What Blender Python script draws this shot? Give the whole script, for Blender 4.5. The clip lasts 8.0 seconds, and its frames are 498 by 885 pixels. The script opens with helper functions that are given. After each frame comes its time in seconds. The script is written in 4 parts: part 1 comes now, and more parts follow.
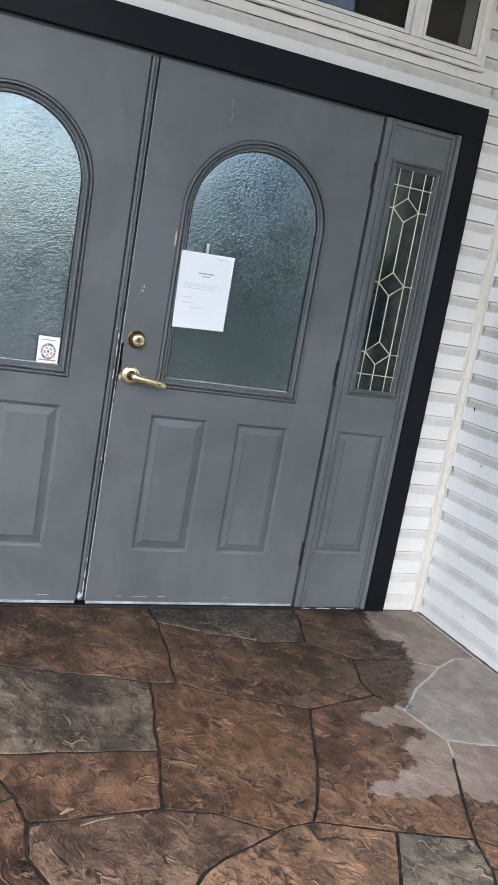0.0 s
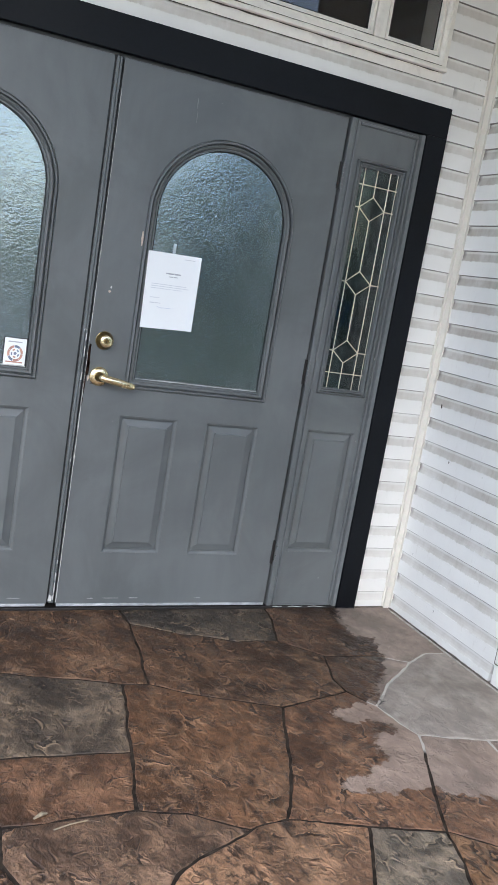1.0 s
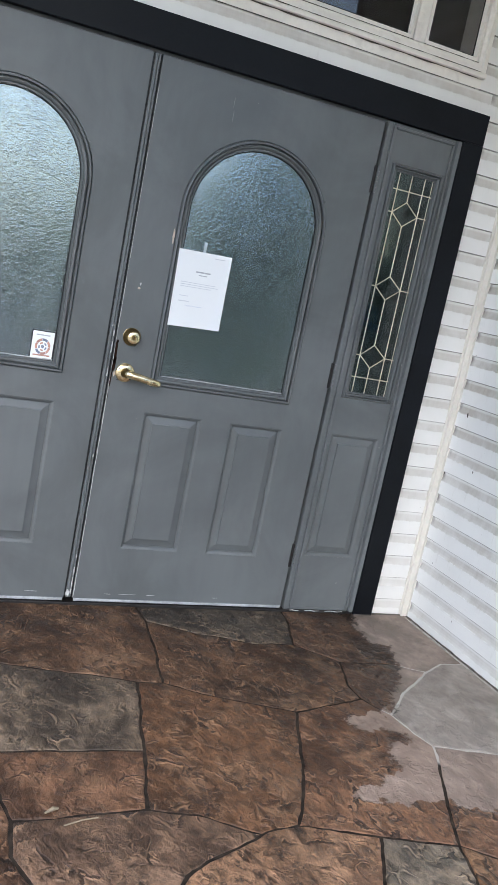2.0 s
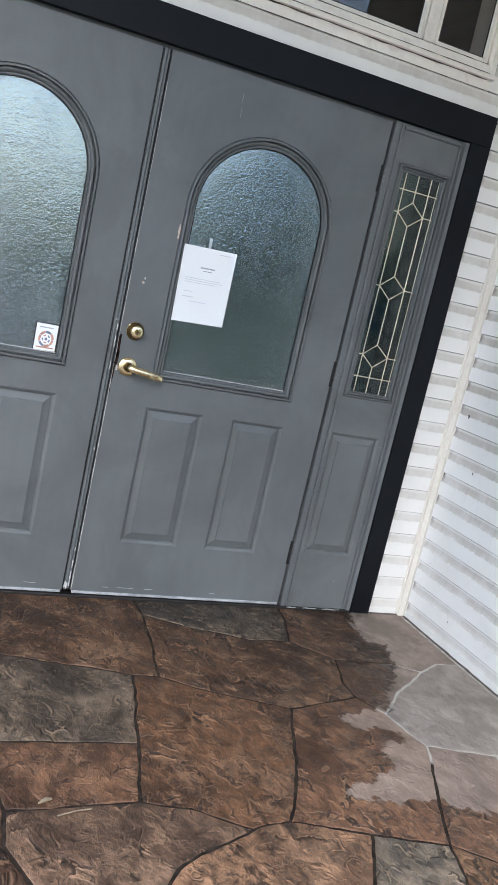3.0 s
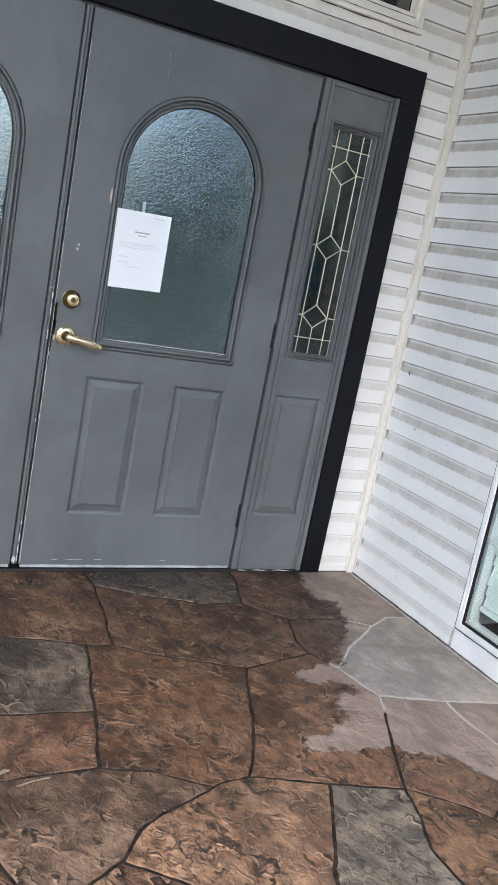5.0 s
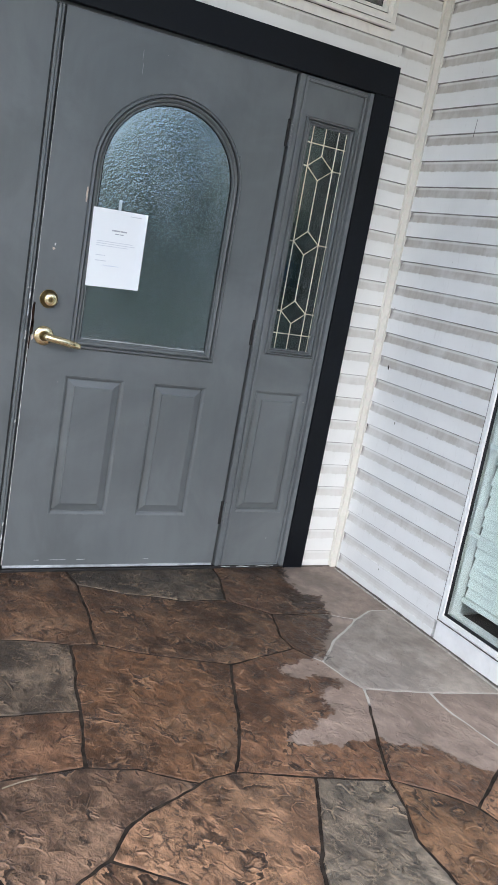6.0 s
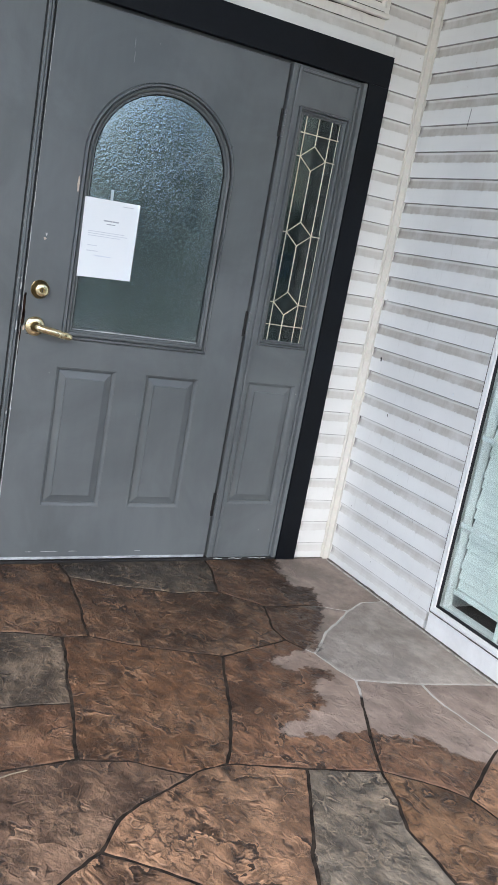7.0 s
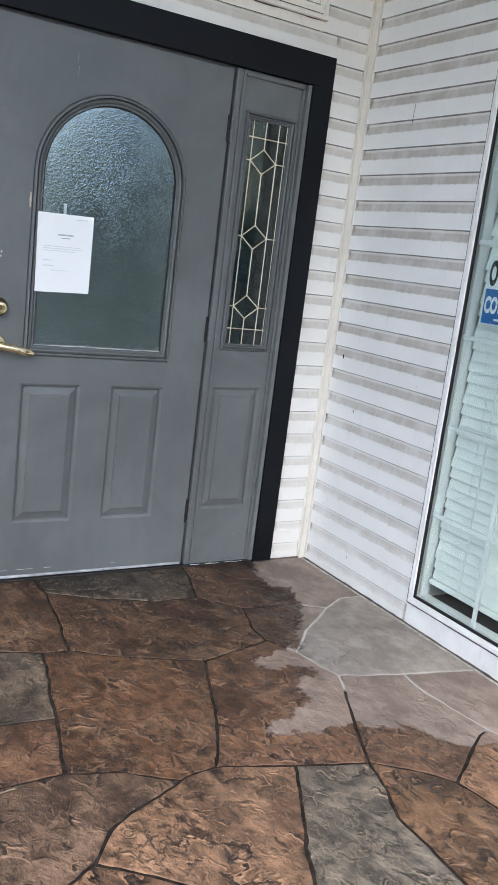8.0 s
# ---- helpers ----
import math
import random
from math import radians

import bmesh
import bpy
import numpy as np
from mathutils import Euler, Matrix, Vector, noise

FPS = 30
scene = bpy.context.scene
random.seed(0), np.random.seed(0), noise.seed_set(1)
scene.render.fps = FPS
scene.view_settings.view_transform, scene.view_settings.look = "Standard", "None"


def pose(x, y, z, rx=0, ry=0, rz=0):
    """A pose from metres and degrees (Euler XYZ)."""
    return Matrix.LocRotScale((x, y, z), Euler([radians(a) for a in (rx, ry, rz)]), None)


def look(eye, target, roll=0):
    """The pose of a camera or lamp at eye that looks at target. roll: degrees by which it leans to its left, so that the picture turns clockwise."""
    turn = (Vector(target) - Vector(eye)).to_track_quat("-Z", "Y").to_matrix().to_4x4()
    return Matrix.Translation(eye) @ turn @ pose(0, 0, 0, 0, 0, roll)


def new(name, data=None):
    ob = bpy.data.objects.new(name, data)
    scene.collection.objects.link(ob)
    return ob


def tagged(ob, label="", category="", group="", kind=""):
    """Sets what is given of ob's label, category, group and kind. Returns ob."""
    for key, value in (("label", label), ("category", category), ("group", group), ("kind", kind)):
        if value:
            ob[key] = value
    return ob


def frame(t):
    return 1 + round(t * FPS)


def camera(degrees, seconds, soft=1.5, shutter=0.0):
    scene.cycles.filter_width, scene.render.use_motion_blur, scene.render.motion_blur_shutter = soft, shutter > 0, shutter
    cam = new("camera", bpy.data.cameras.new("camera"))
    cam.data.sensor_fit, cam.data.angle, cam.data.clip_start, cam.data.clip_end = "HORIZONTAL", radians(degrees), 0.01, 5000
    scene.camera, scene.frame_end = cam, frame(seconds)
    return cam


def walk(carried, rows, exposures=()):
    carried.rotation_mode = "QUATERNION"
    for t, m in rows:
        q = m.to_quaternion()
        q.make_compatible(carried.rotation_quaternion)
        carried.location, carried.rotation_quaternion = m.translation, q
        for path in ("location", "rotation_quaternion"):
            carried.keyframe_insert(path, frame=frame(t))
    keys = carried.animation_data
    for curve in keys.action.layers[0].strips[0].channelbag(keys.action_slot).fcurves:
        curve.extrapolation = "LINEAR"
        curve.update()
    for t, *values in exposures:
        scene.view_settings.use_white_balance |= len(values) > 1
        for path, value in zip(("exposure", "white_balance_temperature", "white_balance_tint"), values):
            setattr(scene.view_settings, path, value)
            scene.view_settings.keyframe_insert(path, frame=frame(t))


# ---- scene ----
cam = camera(32.6, 8.0, 0.95)
PATH = [
    (0, (-0.748, -3.116, 1.361), (0.024, -1.309, 0.989), 9.9),
    (0.5, (-0.749, -3.119, 1.364), (0.057, -1.326, 0.999), 10.0),
    (1, (-0.747, -3.122, 1.367), (0.088, -1.342, 1.003), 9.5),
    (1.5, (-0.747, -3.117, 1.36), (0.094, -1.339, 0.998), 9.3),
    (1.7, (-0.759, -3.1, 1.358), (0.066, -1.314, 0.996), 10.1),
    (2.8, (-0.749, -3.115, 1.386), (0.024, -1.313, 0.993), 13.0),
    (3, (-0.757, -3.11, 1.365), (0.035, -1.313, 0.987), 12.7),
    (3.5, (-0.75, -3.114, 1.36), (0.069, -1.329, 0.982), 12.0),
    (4, (-0.749, -3.111, 1.357), (0.12, -1.36, 0.935), 11.4),
    (4.5, (-0.742, -3.117, 1.359), (0.159, -1.387, 0.917), 10.9),
    (4.7, (-0.748, -3.114, 1.348), (0.16, -1.386, 0.915), 11.0),
    (5.8, (-0.74, -3.125, 1.351), (0.197, -1.409, 0.931), 10.3),
    (6, (-0.744, -3.123, 1.355), (0.205, -1.415, 0.929), 10.2),
    (6.5, (-0.744, -3.122, 1.363), (0.209, -1.415, 0.939), 10.3),
    (7, (-0.737, -3.118, 1.352), (0.227, -1.422, 0.911), 10.4),
    (7.5, (-0.737, -3.131, 1.349), (0.246, -1.445, 0.911), 8.9),
    (8, (-0.737, -3.138, 1.348), (0.286, -1.471, 0.93), 7.1),
]
walk(cam, [(t, look(eye, target, roll)) for t, eye, target, roll in PATH], [(0, 1.475, 5970, 8), (8, 1.475, 5970, 8)])

# ---- world, sun, exposure ----
world = bpy.data.worlds.new("sky")
scene.world = world
world.use_nodes = True
wn = world.node_tree.nodes
sky = wn.new("ShaderNodeTexSky")
sky.sky_type, sky.sun_disc = "NISHITA", False
sky.sun_elevation, sky.sun_rotation = radians(42), radians(208)
sky.air_density, sky.dust_density, sky.ozone_density = 1.0, 2.6, 1.2
world.node_tree.links.new(sky.outputs[0], wn["Background"].inputs[0])
wn["Background"].inputs[1].default_value = 0.15
sun = new("sun", bpy.data.lights.new("sun", "SUN"))
sun.data.energy, sun.data.angle, sun.data.color = 0.2, radians(30), (1.0, 0.97, 0.93)
sun.matrix_world = look((-3.6, -6.8, 6.95), (0, 0, 0))


# ---- materials ----
class Nodes:
    """Short ways to make the nodes of one material."""

    def __init__(self, name):
        self.mat = bpy.data.materials.new(name)
        self.mat.use_nodes = True
        self.t = self.mat.node_tree
        self.bsdf = self.t.nodes["Principled BSDF"]
        self.geo = self.t.nodes.new("ShaderNodeNewGeometry")
        self.obj = self.t.nodes.new("ShaderNodeObjectInfo")

    def link(self, a, b):
        self.t.links.new(a, b)

    def put(self, socket, value):
        if hasattr(value, "is_linked"):
            self.link(value, socket)
        elif isinstance(value, tuple) and len(value) == 3 and socket.type == "RGBA":
            socket.default_value = (*value, 1)
        else:
            socket.default_value = value

    def math(self, op, a, b=0.0, clamp=False):
        n = self.t.nodes.new("ShaderNodeMath")
        n.operation, n.use_clamp = op, clamp
        self.put(n.inputs[0], a)
        self.put(n.inputs[1], b)
        return n.outputs[0]

    def vec(self, op, a, b):
        n = self.t.nodes.new("ShaderNodeVectorMath")
        n.operation = op
        self.put(n.inputs[0], a)
        self.put(n.inputs[1], b)
        return n.outputs[0]

    def noise(self, scale, detail=4.0, rough=0.55, warp=0.0, where=None, kind="FBM"):
        n = self.t.nodes.new("ShaderNodeTexNoise")
        n.noise_type = kind
        self.link(where or self.geo.outputs["Position"], n.inputs["Vector"])
        n.inputs["Scale"].default_value, n.inputs["Detail"].default_value = scale, detail
        n.inputs["Roughness"].default_value, n.inputs["Distortion"].default_value = rough, warp
        return n.outputs[0]

    def span(self, value, low, high, to_low=0.0, to_high=1.0, smooth=True):
        n = self.t.nodes.new("ShaderNodeMapRange")
        n.interpolation_type = "SMOOTHSTEP" if smooth else "LINEAR"
        self.put(n.inputs[0], value)
        for k, v in enumerate((low, high, to_low, to_high)):
            self.put(n.inputs[k + 1], v)
        return n.outputs[0]

    def mix(self, f, a, b, how="MIX"):
        n = self.t.nodes.new("ShaderNodeMix")
        n.data_type, n.blend_type = "RGBA", how
        self.put(n.inputs[0], f)
        self.put(n.inputs[6], a)
        self.put(n.inputs[7], b)
        return n.outputs[2]

    def ramp(self, value, stops):
        n = self.t.nodes.new("ShaderNodeValToRGB")
        self.put(n.inputs[0], value)
        el = n.color_ramp.elements
        while len(el) < len(stops):
            el.new(0.5)
        for e, (at, v) in zip(el, stops):
            e.position = at
            e.color = (v, v, v, 1)
        return n.outputs[0]

    def xyz(self, where=None):
        n = self.t.nodes.new("ShaderNodeSeparateXYZ")
        self.link(where or self.geo.outputs["Position"], n.inputs[0])
        return n.outputs

    def turned(self, angle, scale, where=None):
        n = self.t.nodes.new("ShaderNodeMapping")
        self.link(where or self.geo.outputs["Position"], n.inputs["Vector"])
        n.inputs["Rotation"].default_value = angle
        n.inputs["Scale"].default_value = scale
        return n.outputs[0]

    def relief(self, height, depth, strength=1.0, before=None):
        n = self.t.nodes.new("ShaderNodeBump")
        n.inputs["Strength"].default_value, n.inputs["Distance"].default_value = strength, depth
        self.link(height, n.inputs["Height"])
        if before:
            self.link(before, n.inputs["Normal"])
        return n.outputs[0]

    def done(self, color=None, rough=None, normal=None, **more):
        for key, value in (("Base Color", color), ("Roughness", rough), ("Normal", normal)):
            if value is not None:
                self.put(self.bsdf.inputs[key], value)
        for key, value in more.items():
            self.put(self.bsdf.inputs[key.replace("_", " ")], value)
        return self.mat


def worn(name, base, rough, var=0.12, coarse=5.0, fine=70.0, depth=0.0006, tint=(0.5, 0.47, 0.42), dirt=0.0, **more):
    """A painted, moulded or cast surface with broad blotches, fine grain and some dirt."""
    n = Nodes(name)
    broad, grain = n.noise(coarse, 5), n.noise(fine, 3)
    shade = n.math("ADD", n.span(broad, 0.3, 0.7, 1 - var, 1 + var), n.span(grain, 0.3, 0.7, -var / 3, var / 3))
    color = n.mix(1.0, base, shade, "MULTIPLY")
    if dirt:
        color = n.mix(n.math("MULTIPLY", n.span(n.noise(coarse * 2.3, 6, 0.65, 1.0), 0.52, 0.75), dirt), color, tint)
    return n.done(color, n.span(broad, 0.3, 0.7, rough * 0.85, min(1, rough * 1.15)), n.relief(grain, depth, 0.5), **more)


def door_paint():
    n = Nodes("grey_door_paint")
    brush = n.noise(26, 5, 0.6, 0, n.turned((0, 0, 0), (1, 1, 0.16)))
    broad, grain = n.noise(2.6, 5, 0.6, 0.6), n.noise(150, 3)
    shade = n.math("ADD", n.span(broad, 0.3, 0.7, 0.86, 1.13), n.span(brush, 0.3, 0.7, -0.025, 0.025))
    color = n.mix(1.0, (0.121, 0.1305, 0.1325), shade, "MULTIPLY")
    scuff = n.span(n.noise(9, 8, 0.75, 1.5), 0.67, 0.72)
    color = n.mix(n.math("MULTIPLY", scuff, 0.18), color, (0.3, 0.3, 0.31))
    fleck = n.span(n.noise(33, 2), 0.77, 0.79)
    color = n.mix(n.math("MULTIPLY", fleck, 0.5), color, (0.5, 0.49, 0.47))
    rough = n.span(n.math("ADD", broad, n.math("MULTIPLY", brush, 0.4)), 0.5, 0.9, 0.30, 0.43)
    normal = n.relief(grain, 0.0005, 0.6, n.relief(brush, 0.0008, 0.15))
    return n.done(color, rough, normal, Specular_IOR_Level=0.36)


DRY_EDGE = ((0.0, 1.27), (0.08, 1.22), (0.148, 1.195), (0.16, 1.285), (0.175, 1.29), (0.21, 1.24), (0.26, 1.215), (0.325, 1.115), (0.385, 1.04),
            (0.418, 0.985), (0.43, 0.82), (0.442, 0.765), (0.463, 0.785), (0.474, 0.87), (0.487, 0.955), (0.51, 0.945), (0.518, 0.85), (0.55, 0.842),
            (0.588, 0.80), (0.594, 0.73), (0.618, 0.70), (0.626, 0.595), (0.654, 0.615), (0.664, 0.88), (0.685, 0.975), (0.71, 1.06), (0.75, 1.09),
            (0.775, 1.17), (0.8, 1.27), (0.86, 1.36), (0.95, 1.45))


def dry_side(n):
    """How far a spot lies on the dry side of the ragged edge between wet and dried-out stone, in metres."""
    x, y, _ = n.xyz()
    y = n.math("ADD", y, n.span(n.noise(13, 4, 0.6, 0.4), 0.2, 0.8, -0.045, 0.045, False))
    edge = n.math("MULTIPLY", n.ramp(n.math("MULTIPLY", y, -0.5), [(at, x / 2) for at, x in DRY_EDGE]), 2.0)
    rag = n.math("ADD", n.span(n.noise(11, 6, 0.65, 0.8), 0, 1, -0.07, 0.07, False), n.span(n.noise(48, 5, 0.75), 0, 1, -0.07, 0.07, False))
    return n.math("ADD", n.math("SUBTRACT", x, edge), rag)


def stone():
    """Slate-stamped concrete: blotched colour, clusters of dark clefts and pale veins, relief's shade and glints
    painted in, glossier where wet.
    """
    n = Nodes("stamped_stone")
    shift = n.vec("ADD", n.geo.outputs["Position"], n.vec("MULTIPLY", n.obj.outputs["Random"], (7.0, 3.0, 5.0)))
    where = n.turned((0, 0, 0.25), (1.15, 0.85, 1.0), shift)
    other = n.vec("ADD", where, (3.1, 5.7, 0.4))
    third = n.vec("ADD", where, (8.3, 1.9, 2.2))
    hue, stain = n.noise(3.6, 4, 0.58, 0.3, where), n.noise(6.0, 5, 0.62, 0.3, other)
    mottle, flake = n.noise(21, 5, 0.6, 0.15, where), n.noise(30, 4, 0.55, 0.2, other)
    fine = n.noise(90, 3, 0.6, 0, third)
    grain = n.noise(260, 3, 0.7)
    here, there = n.span(n.noise(4.5, 3, 0.55, 0.2, third), 0.52, 0.64), n.span(n.noise(6, 3, 0.55, 0.2, where), 0.46, 0.6)
    cleft = n.math("MULTIPLY", n.span(n.math("ABSOLUTE", n.math("SUBTRACT", n.noise(11, 6, 0.62, 0.12, other), 0.5)), 0.02, 0.004), here)
    vein = n.math("MULTIPLY", n.span(n.math("ABSOLUTE", n.math("SUBTRACT", n.noise(9, 6, 0.62, 0.1, third), 0.52)), 0.018, 0.003), there)
    pit = n.math("MULTIPLY", n.span(flake, 0.38, 0.30), n.math("ADD", n.math("MULTIPLY", here, 0.8), 0.2))
    # Flakes coloured paler and gouges darker, painting light and shade onto the relief.
    raised = n.math("MULTIPLY", n.span(n.noise(15, 3, 0.5, 0.9, third), 0.585, 0.63), n.span(hue, 0.42, 0.5))
    gouge = n.math("MULTIPLY", n.span(n.noise(17, 3, 0.5, 0.9, other), 0.405, 0.365), n.span(stain, 0.42, 0.52))
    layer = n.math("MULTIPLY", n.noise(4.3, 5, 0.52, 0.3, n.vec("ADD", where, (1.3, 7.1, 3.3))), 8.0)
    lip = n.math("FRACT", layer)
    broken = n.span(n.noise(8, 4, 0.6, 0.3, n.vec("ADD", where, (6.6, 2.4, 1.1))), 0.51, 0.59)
    # Shade line and pale glint painted along each layer's lip.
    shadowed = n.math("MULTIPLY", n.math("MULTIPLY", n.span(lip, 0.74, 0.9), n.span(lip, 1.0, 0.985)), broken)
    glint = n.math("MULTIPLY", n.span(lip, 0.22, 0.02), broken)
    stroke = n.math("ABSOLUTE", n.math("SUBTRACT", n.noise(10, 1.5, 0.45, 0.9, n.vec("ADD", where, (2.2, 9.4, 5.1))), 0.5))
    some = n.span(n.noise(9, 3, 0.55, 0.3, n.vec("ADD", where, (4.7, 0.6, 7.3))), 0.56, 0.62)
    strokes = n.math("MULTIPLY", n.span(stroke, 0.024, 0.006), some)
    # Dark flank painted beside each pale stroke, like a ridge's shaded side.
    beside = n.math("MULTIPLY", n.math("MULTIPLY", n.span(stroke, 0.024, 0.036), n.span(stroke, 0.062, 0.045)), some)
    tone = n.obj.outputs["Color"]
    deep = n.mix(1.0, tone, (0.46, 0.45, 0.46), "MULTIPLY")
    tan = n.mix(1.0, n.mix(0.3, tone, (0.17, 0.122, 0.082)), (1.5, 1.45, 1.4), "MULTIPLY")
    wet = n.mix(n.span(hue, 0.36, 0.58), deep, n.mix(1.0, tone, (1.15, 1.12, 1.1), "MULTIPLY"))
    wet = n.mix(n.math("MULTIPLY", n.span(stain, 0.5, 0.64), 0.65), wet, tan)
    wet = n.mix(n.math("MULTIPLY", n.span(stain, 0.42, 0.3), 0.7), wet, deep)
    wet = n.mix(1.0, wet, n.math("MULTIPLY", n.span(mottle, 0.3, 0.7, 0.56, 1.5), n.span(fine, 0.3, 0.7, 0.88, 1.12)), "MULTIPLY")
    wet = n.mix(n.math("MULTIPLY", raised, 0.4), wet, n.mix(1.0, tan, (1.25, 1.22, 1.15), "MULTIPLY"))
    wet = n.mix(n.math("MULTIPLY", gouge, 0.55), wet, n.mix(1.0, deep, (0.6, 0.6, 0.6), "MULTIPLY"))
    wet = n.mix(n.math("MULTIPLY", vein, 0.45), wet, n.mix(1.0, tan, (1.6, 1.6, 1.5), "MULTIPLY"))
    wet = n.mix(n.math("MULTIPLY", pit, 0.75), wet, n.mix(1.0, deep, (0.45, 0.45, 0.45), "MULTIPLY"))
    wet = n.mix(n.math("MULTIPLY", cleft, 0.7), wet, (0.016, 0.011, 0.008))
    # The painted glints, shade lines and stroke flanks go into the colour.
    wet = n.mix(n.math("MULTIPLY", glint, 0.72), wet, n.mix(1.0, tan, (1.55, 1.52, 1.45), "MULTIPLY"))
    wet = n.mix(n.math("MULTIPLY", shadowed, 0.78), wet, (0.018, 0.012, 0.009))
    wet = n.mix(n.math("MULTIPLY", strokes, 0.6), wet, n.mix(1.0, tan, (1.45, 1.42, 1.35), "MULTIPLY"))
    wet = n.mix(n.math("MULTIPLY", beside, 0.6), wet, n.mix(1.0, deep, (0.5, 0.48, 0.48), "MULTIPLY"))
    greyed = n.mix(0.62, n.mix(1.0, tone, (1.7, 1.65, 1.6), "MULTIPLY"), (0.31, 0.268, 0.232))
    dry = n.mix(1.0, greyed, n.math("MULTIPLY", n.span(stain, 0.35, 0.65, 0.8, 1.2), n.span(mottle, 0.3, 0.7, 0.85, 1.15)), "MULTIPLY")
    dry = n.mix(n.math("MULTIPLY", n.math("MAXIMUM", n.math("MULTIPLY", cleft, 0.5), n.math("MULTIPLY", pit, 0.9)), 0.3), dry, (0.08, 0.07, 0.065))
    side = dry_side(n)
    arid = n.span(side, -0.005, 0.005)
    soaked = n.math("MULTIPLY", n.span(n.math("ADD", side, n.span(mottle, 0.3, 0.7, -0.05, 0.05)), -0.3, -0.03), n.span(n.xyz()[1], -1.25, -0.75))
    wet = n.mix(n.math("MULTIPLY", soaked, 0.55), wet, n.mix(1.0, wet, (0.42, 0.38, 0.36), "MULTIPLY"))
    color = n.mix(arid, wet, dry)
    height = n.math("ADD", n.math("MULTIPLY", mottle, 0.5), n.math("ADD", n.math("MULTIPLY", fine, 0.12), n.math("ADD", n.math("MULTIPLY", stain, 0.9), n.math("ADD", n.math("ADD", n.math("MULTIPLY", pit, -0.12), n.math("ADD", n.math("MULTIPLY", raised, 0.22), n.math("MULTIPLY", gouge, -0.22))), n.math("ADD", n.math("MULTIPLY", cleft, -0.3), n.math("MULTIPLY", vein, 0.16))))))
    height = n.math("ADD", height, n.math("ADD", n.math("MULTIPLY", n.math("SUBTRACT", glint, shadowed), 0.22), n.math("MULTIPLY", n.math("SUBTRACT", strokes, beside), 0.14)))
    height = n.math("MULTIPLY", height, n.span(arid, 0, 1, 1.0, 0.4))
    normal = n.relief(grain, 0.0008, 0.5, n.relief(height, 0.032, 0.8))
    rough = n.math("ADD", n.span(arid, 0, 1, 0.46, 0.8), n.span(mottle, 0.3, 0.7, -0.1, 0.14))
    return n.done(color, rough, normal, Specular_IOR_Level=0.35)


def joint():
    n = Nodes("stone_joint")
    grain = n.noise(120, 4)
    x, y, _ = n.xyz()
    bleached = n.span(n.math("ADD", y, n.math("MULTIPLY", n.math("SUBTRACT", x, 0.98), 1.25)), -1.16, -1.11)
    arid = n.math("MULTIPLY", n.span(dry_side(n), -0.05, 0.03), bleached)
    wet = n.mix(n.span(n.noise(30, 4), 0.3, 0.7), (0.014, 0.011, 0.009), (0.048, 0.037, 0.028))
    return n.done(n.mix(arid, wet, (0.47, 0.445, 0.405)), 0.9, n.relief(grain, 0.002, 0.6), Specular_IOR_Level=0.15)


def obscure_glass():
    """Cast glass with a coarse worm-like relief."""
    n = Nodes("obscure_glass")
    flat = n.turned((0, 0.12, 0), (1.0, 1.0, 1.35))
    worm, fine = n.noise(72, 1.5, 0.5, 0.8, flat), n.noise(150, 1, 0.5, 0.4, flat)
    calm = n.span(n.noise(9, 3), 0.35, 0.65, 0.65, 1.0)
    height = n.math("MULTIPLY", n.math("ADD", worm, n.math("MULTIPLY", fine, 0.18)), calm)
    return n.done((0.80, 0.86, 0.84), 0.09, n.relief(height, 0.00105, 1.0), Transmission_Weight=1.0, IOR=2.6, Specular_Tint=(0.77, 0.90, 0.96))


def clear_glass(name, tint=(0.93, 0.97, 0.96), bend=1.5):
    n = Nodes(name)
    return n.done(tint, n.span(n.noise(6, 4), 0.4, 0.8, 0.0, 0.03), n.relief(n.noise(2.2, 2), 0.002, 0.12), Transmission_Weight=1.0, IOR=bend)


def seedy_glass():
    """Softly rippled leaded glass."""
    n = Nodes("leaded_glass")
    return n.done((0.44, 0.6, 0.58), 0.02, n.relief(n.noise(17, 2, 0.5, 0.5), 0.0012, 0.35), Transmission_Weight=1.0, IOR=1.55)


def brass():
    n = Nodes("worn_brass")
    wear = n.noise(60, 5)
    color = n.mix(n.span(wear, 0.45, 0.7), (0.9, 0.72, 0.42), (0.8, 0.62, 0.34))
    return n.done(color, n.span(n.noise(25, 3), 0.3, 0.7, 0.16, 0.26), None, Metallic=1.0)


def vinyl(name, base, soil, amount):
    """Vinyl with a thin veil of soil."""
    n = Nodes(name)
    broad = n.noise(3.0, 4)
    color = n.mix(1.0, base, n.span(broad, 0.3, 0.7, 0.94, 1.04), "MULTIPLY")
    color = n.mix(n.math("MULTIPLY", n.span(n.noise(22, 6, 0.65, 0.4), 0.45, 0.75), amount), color, soil)
    return n.done(color, 0.5, n.relief(broad, 0.004, 0.25))


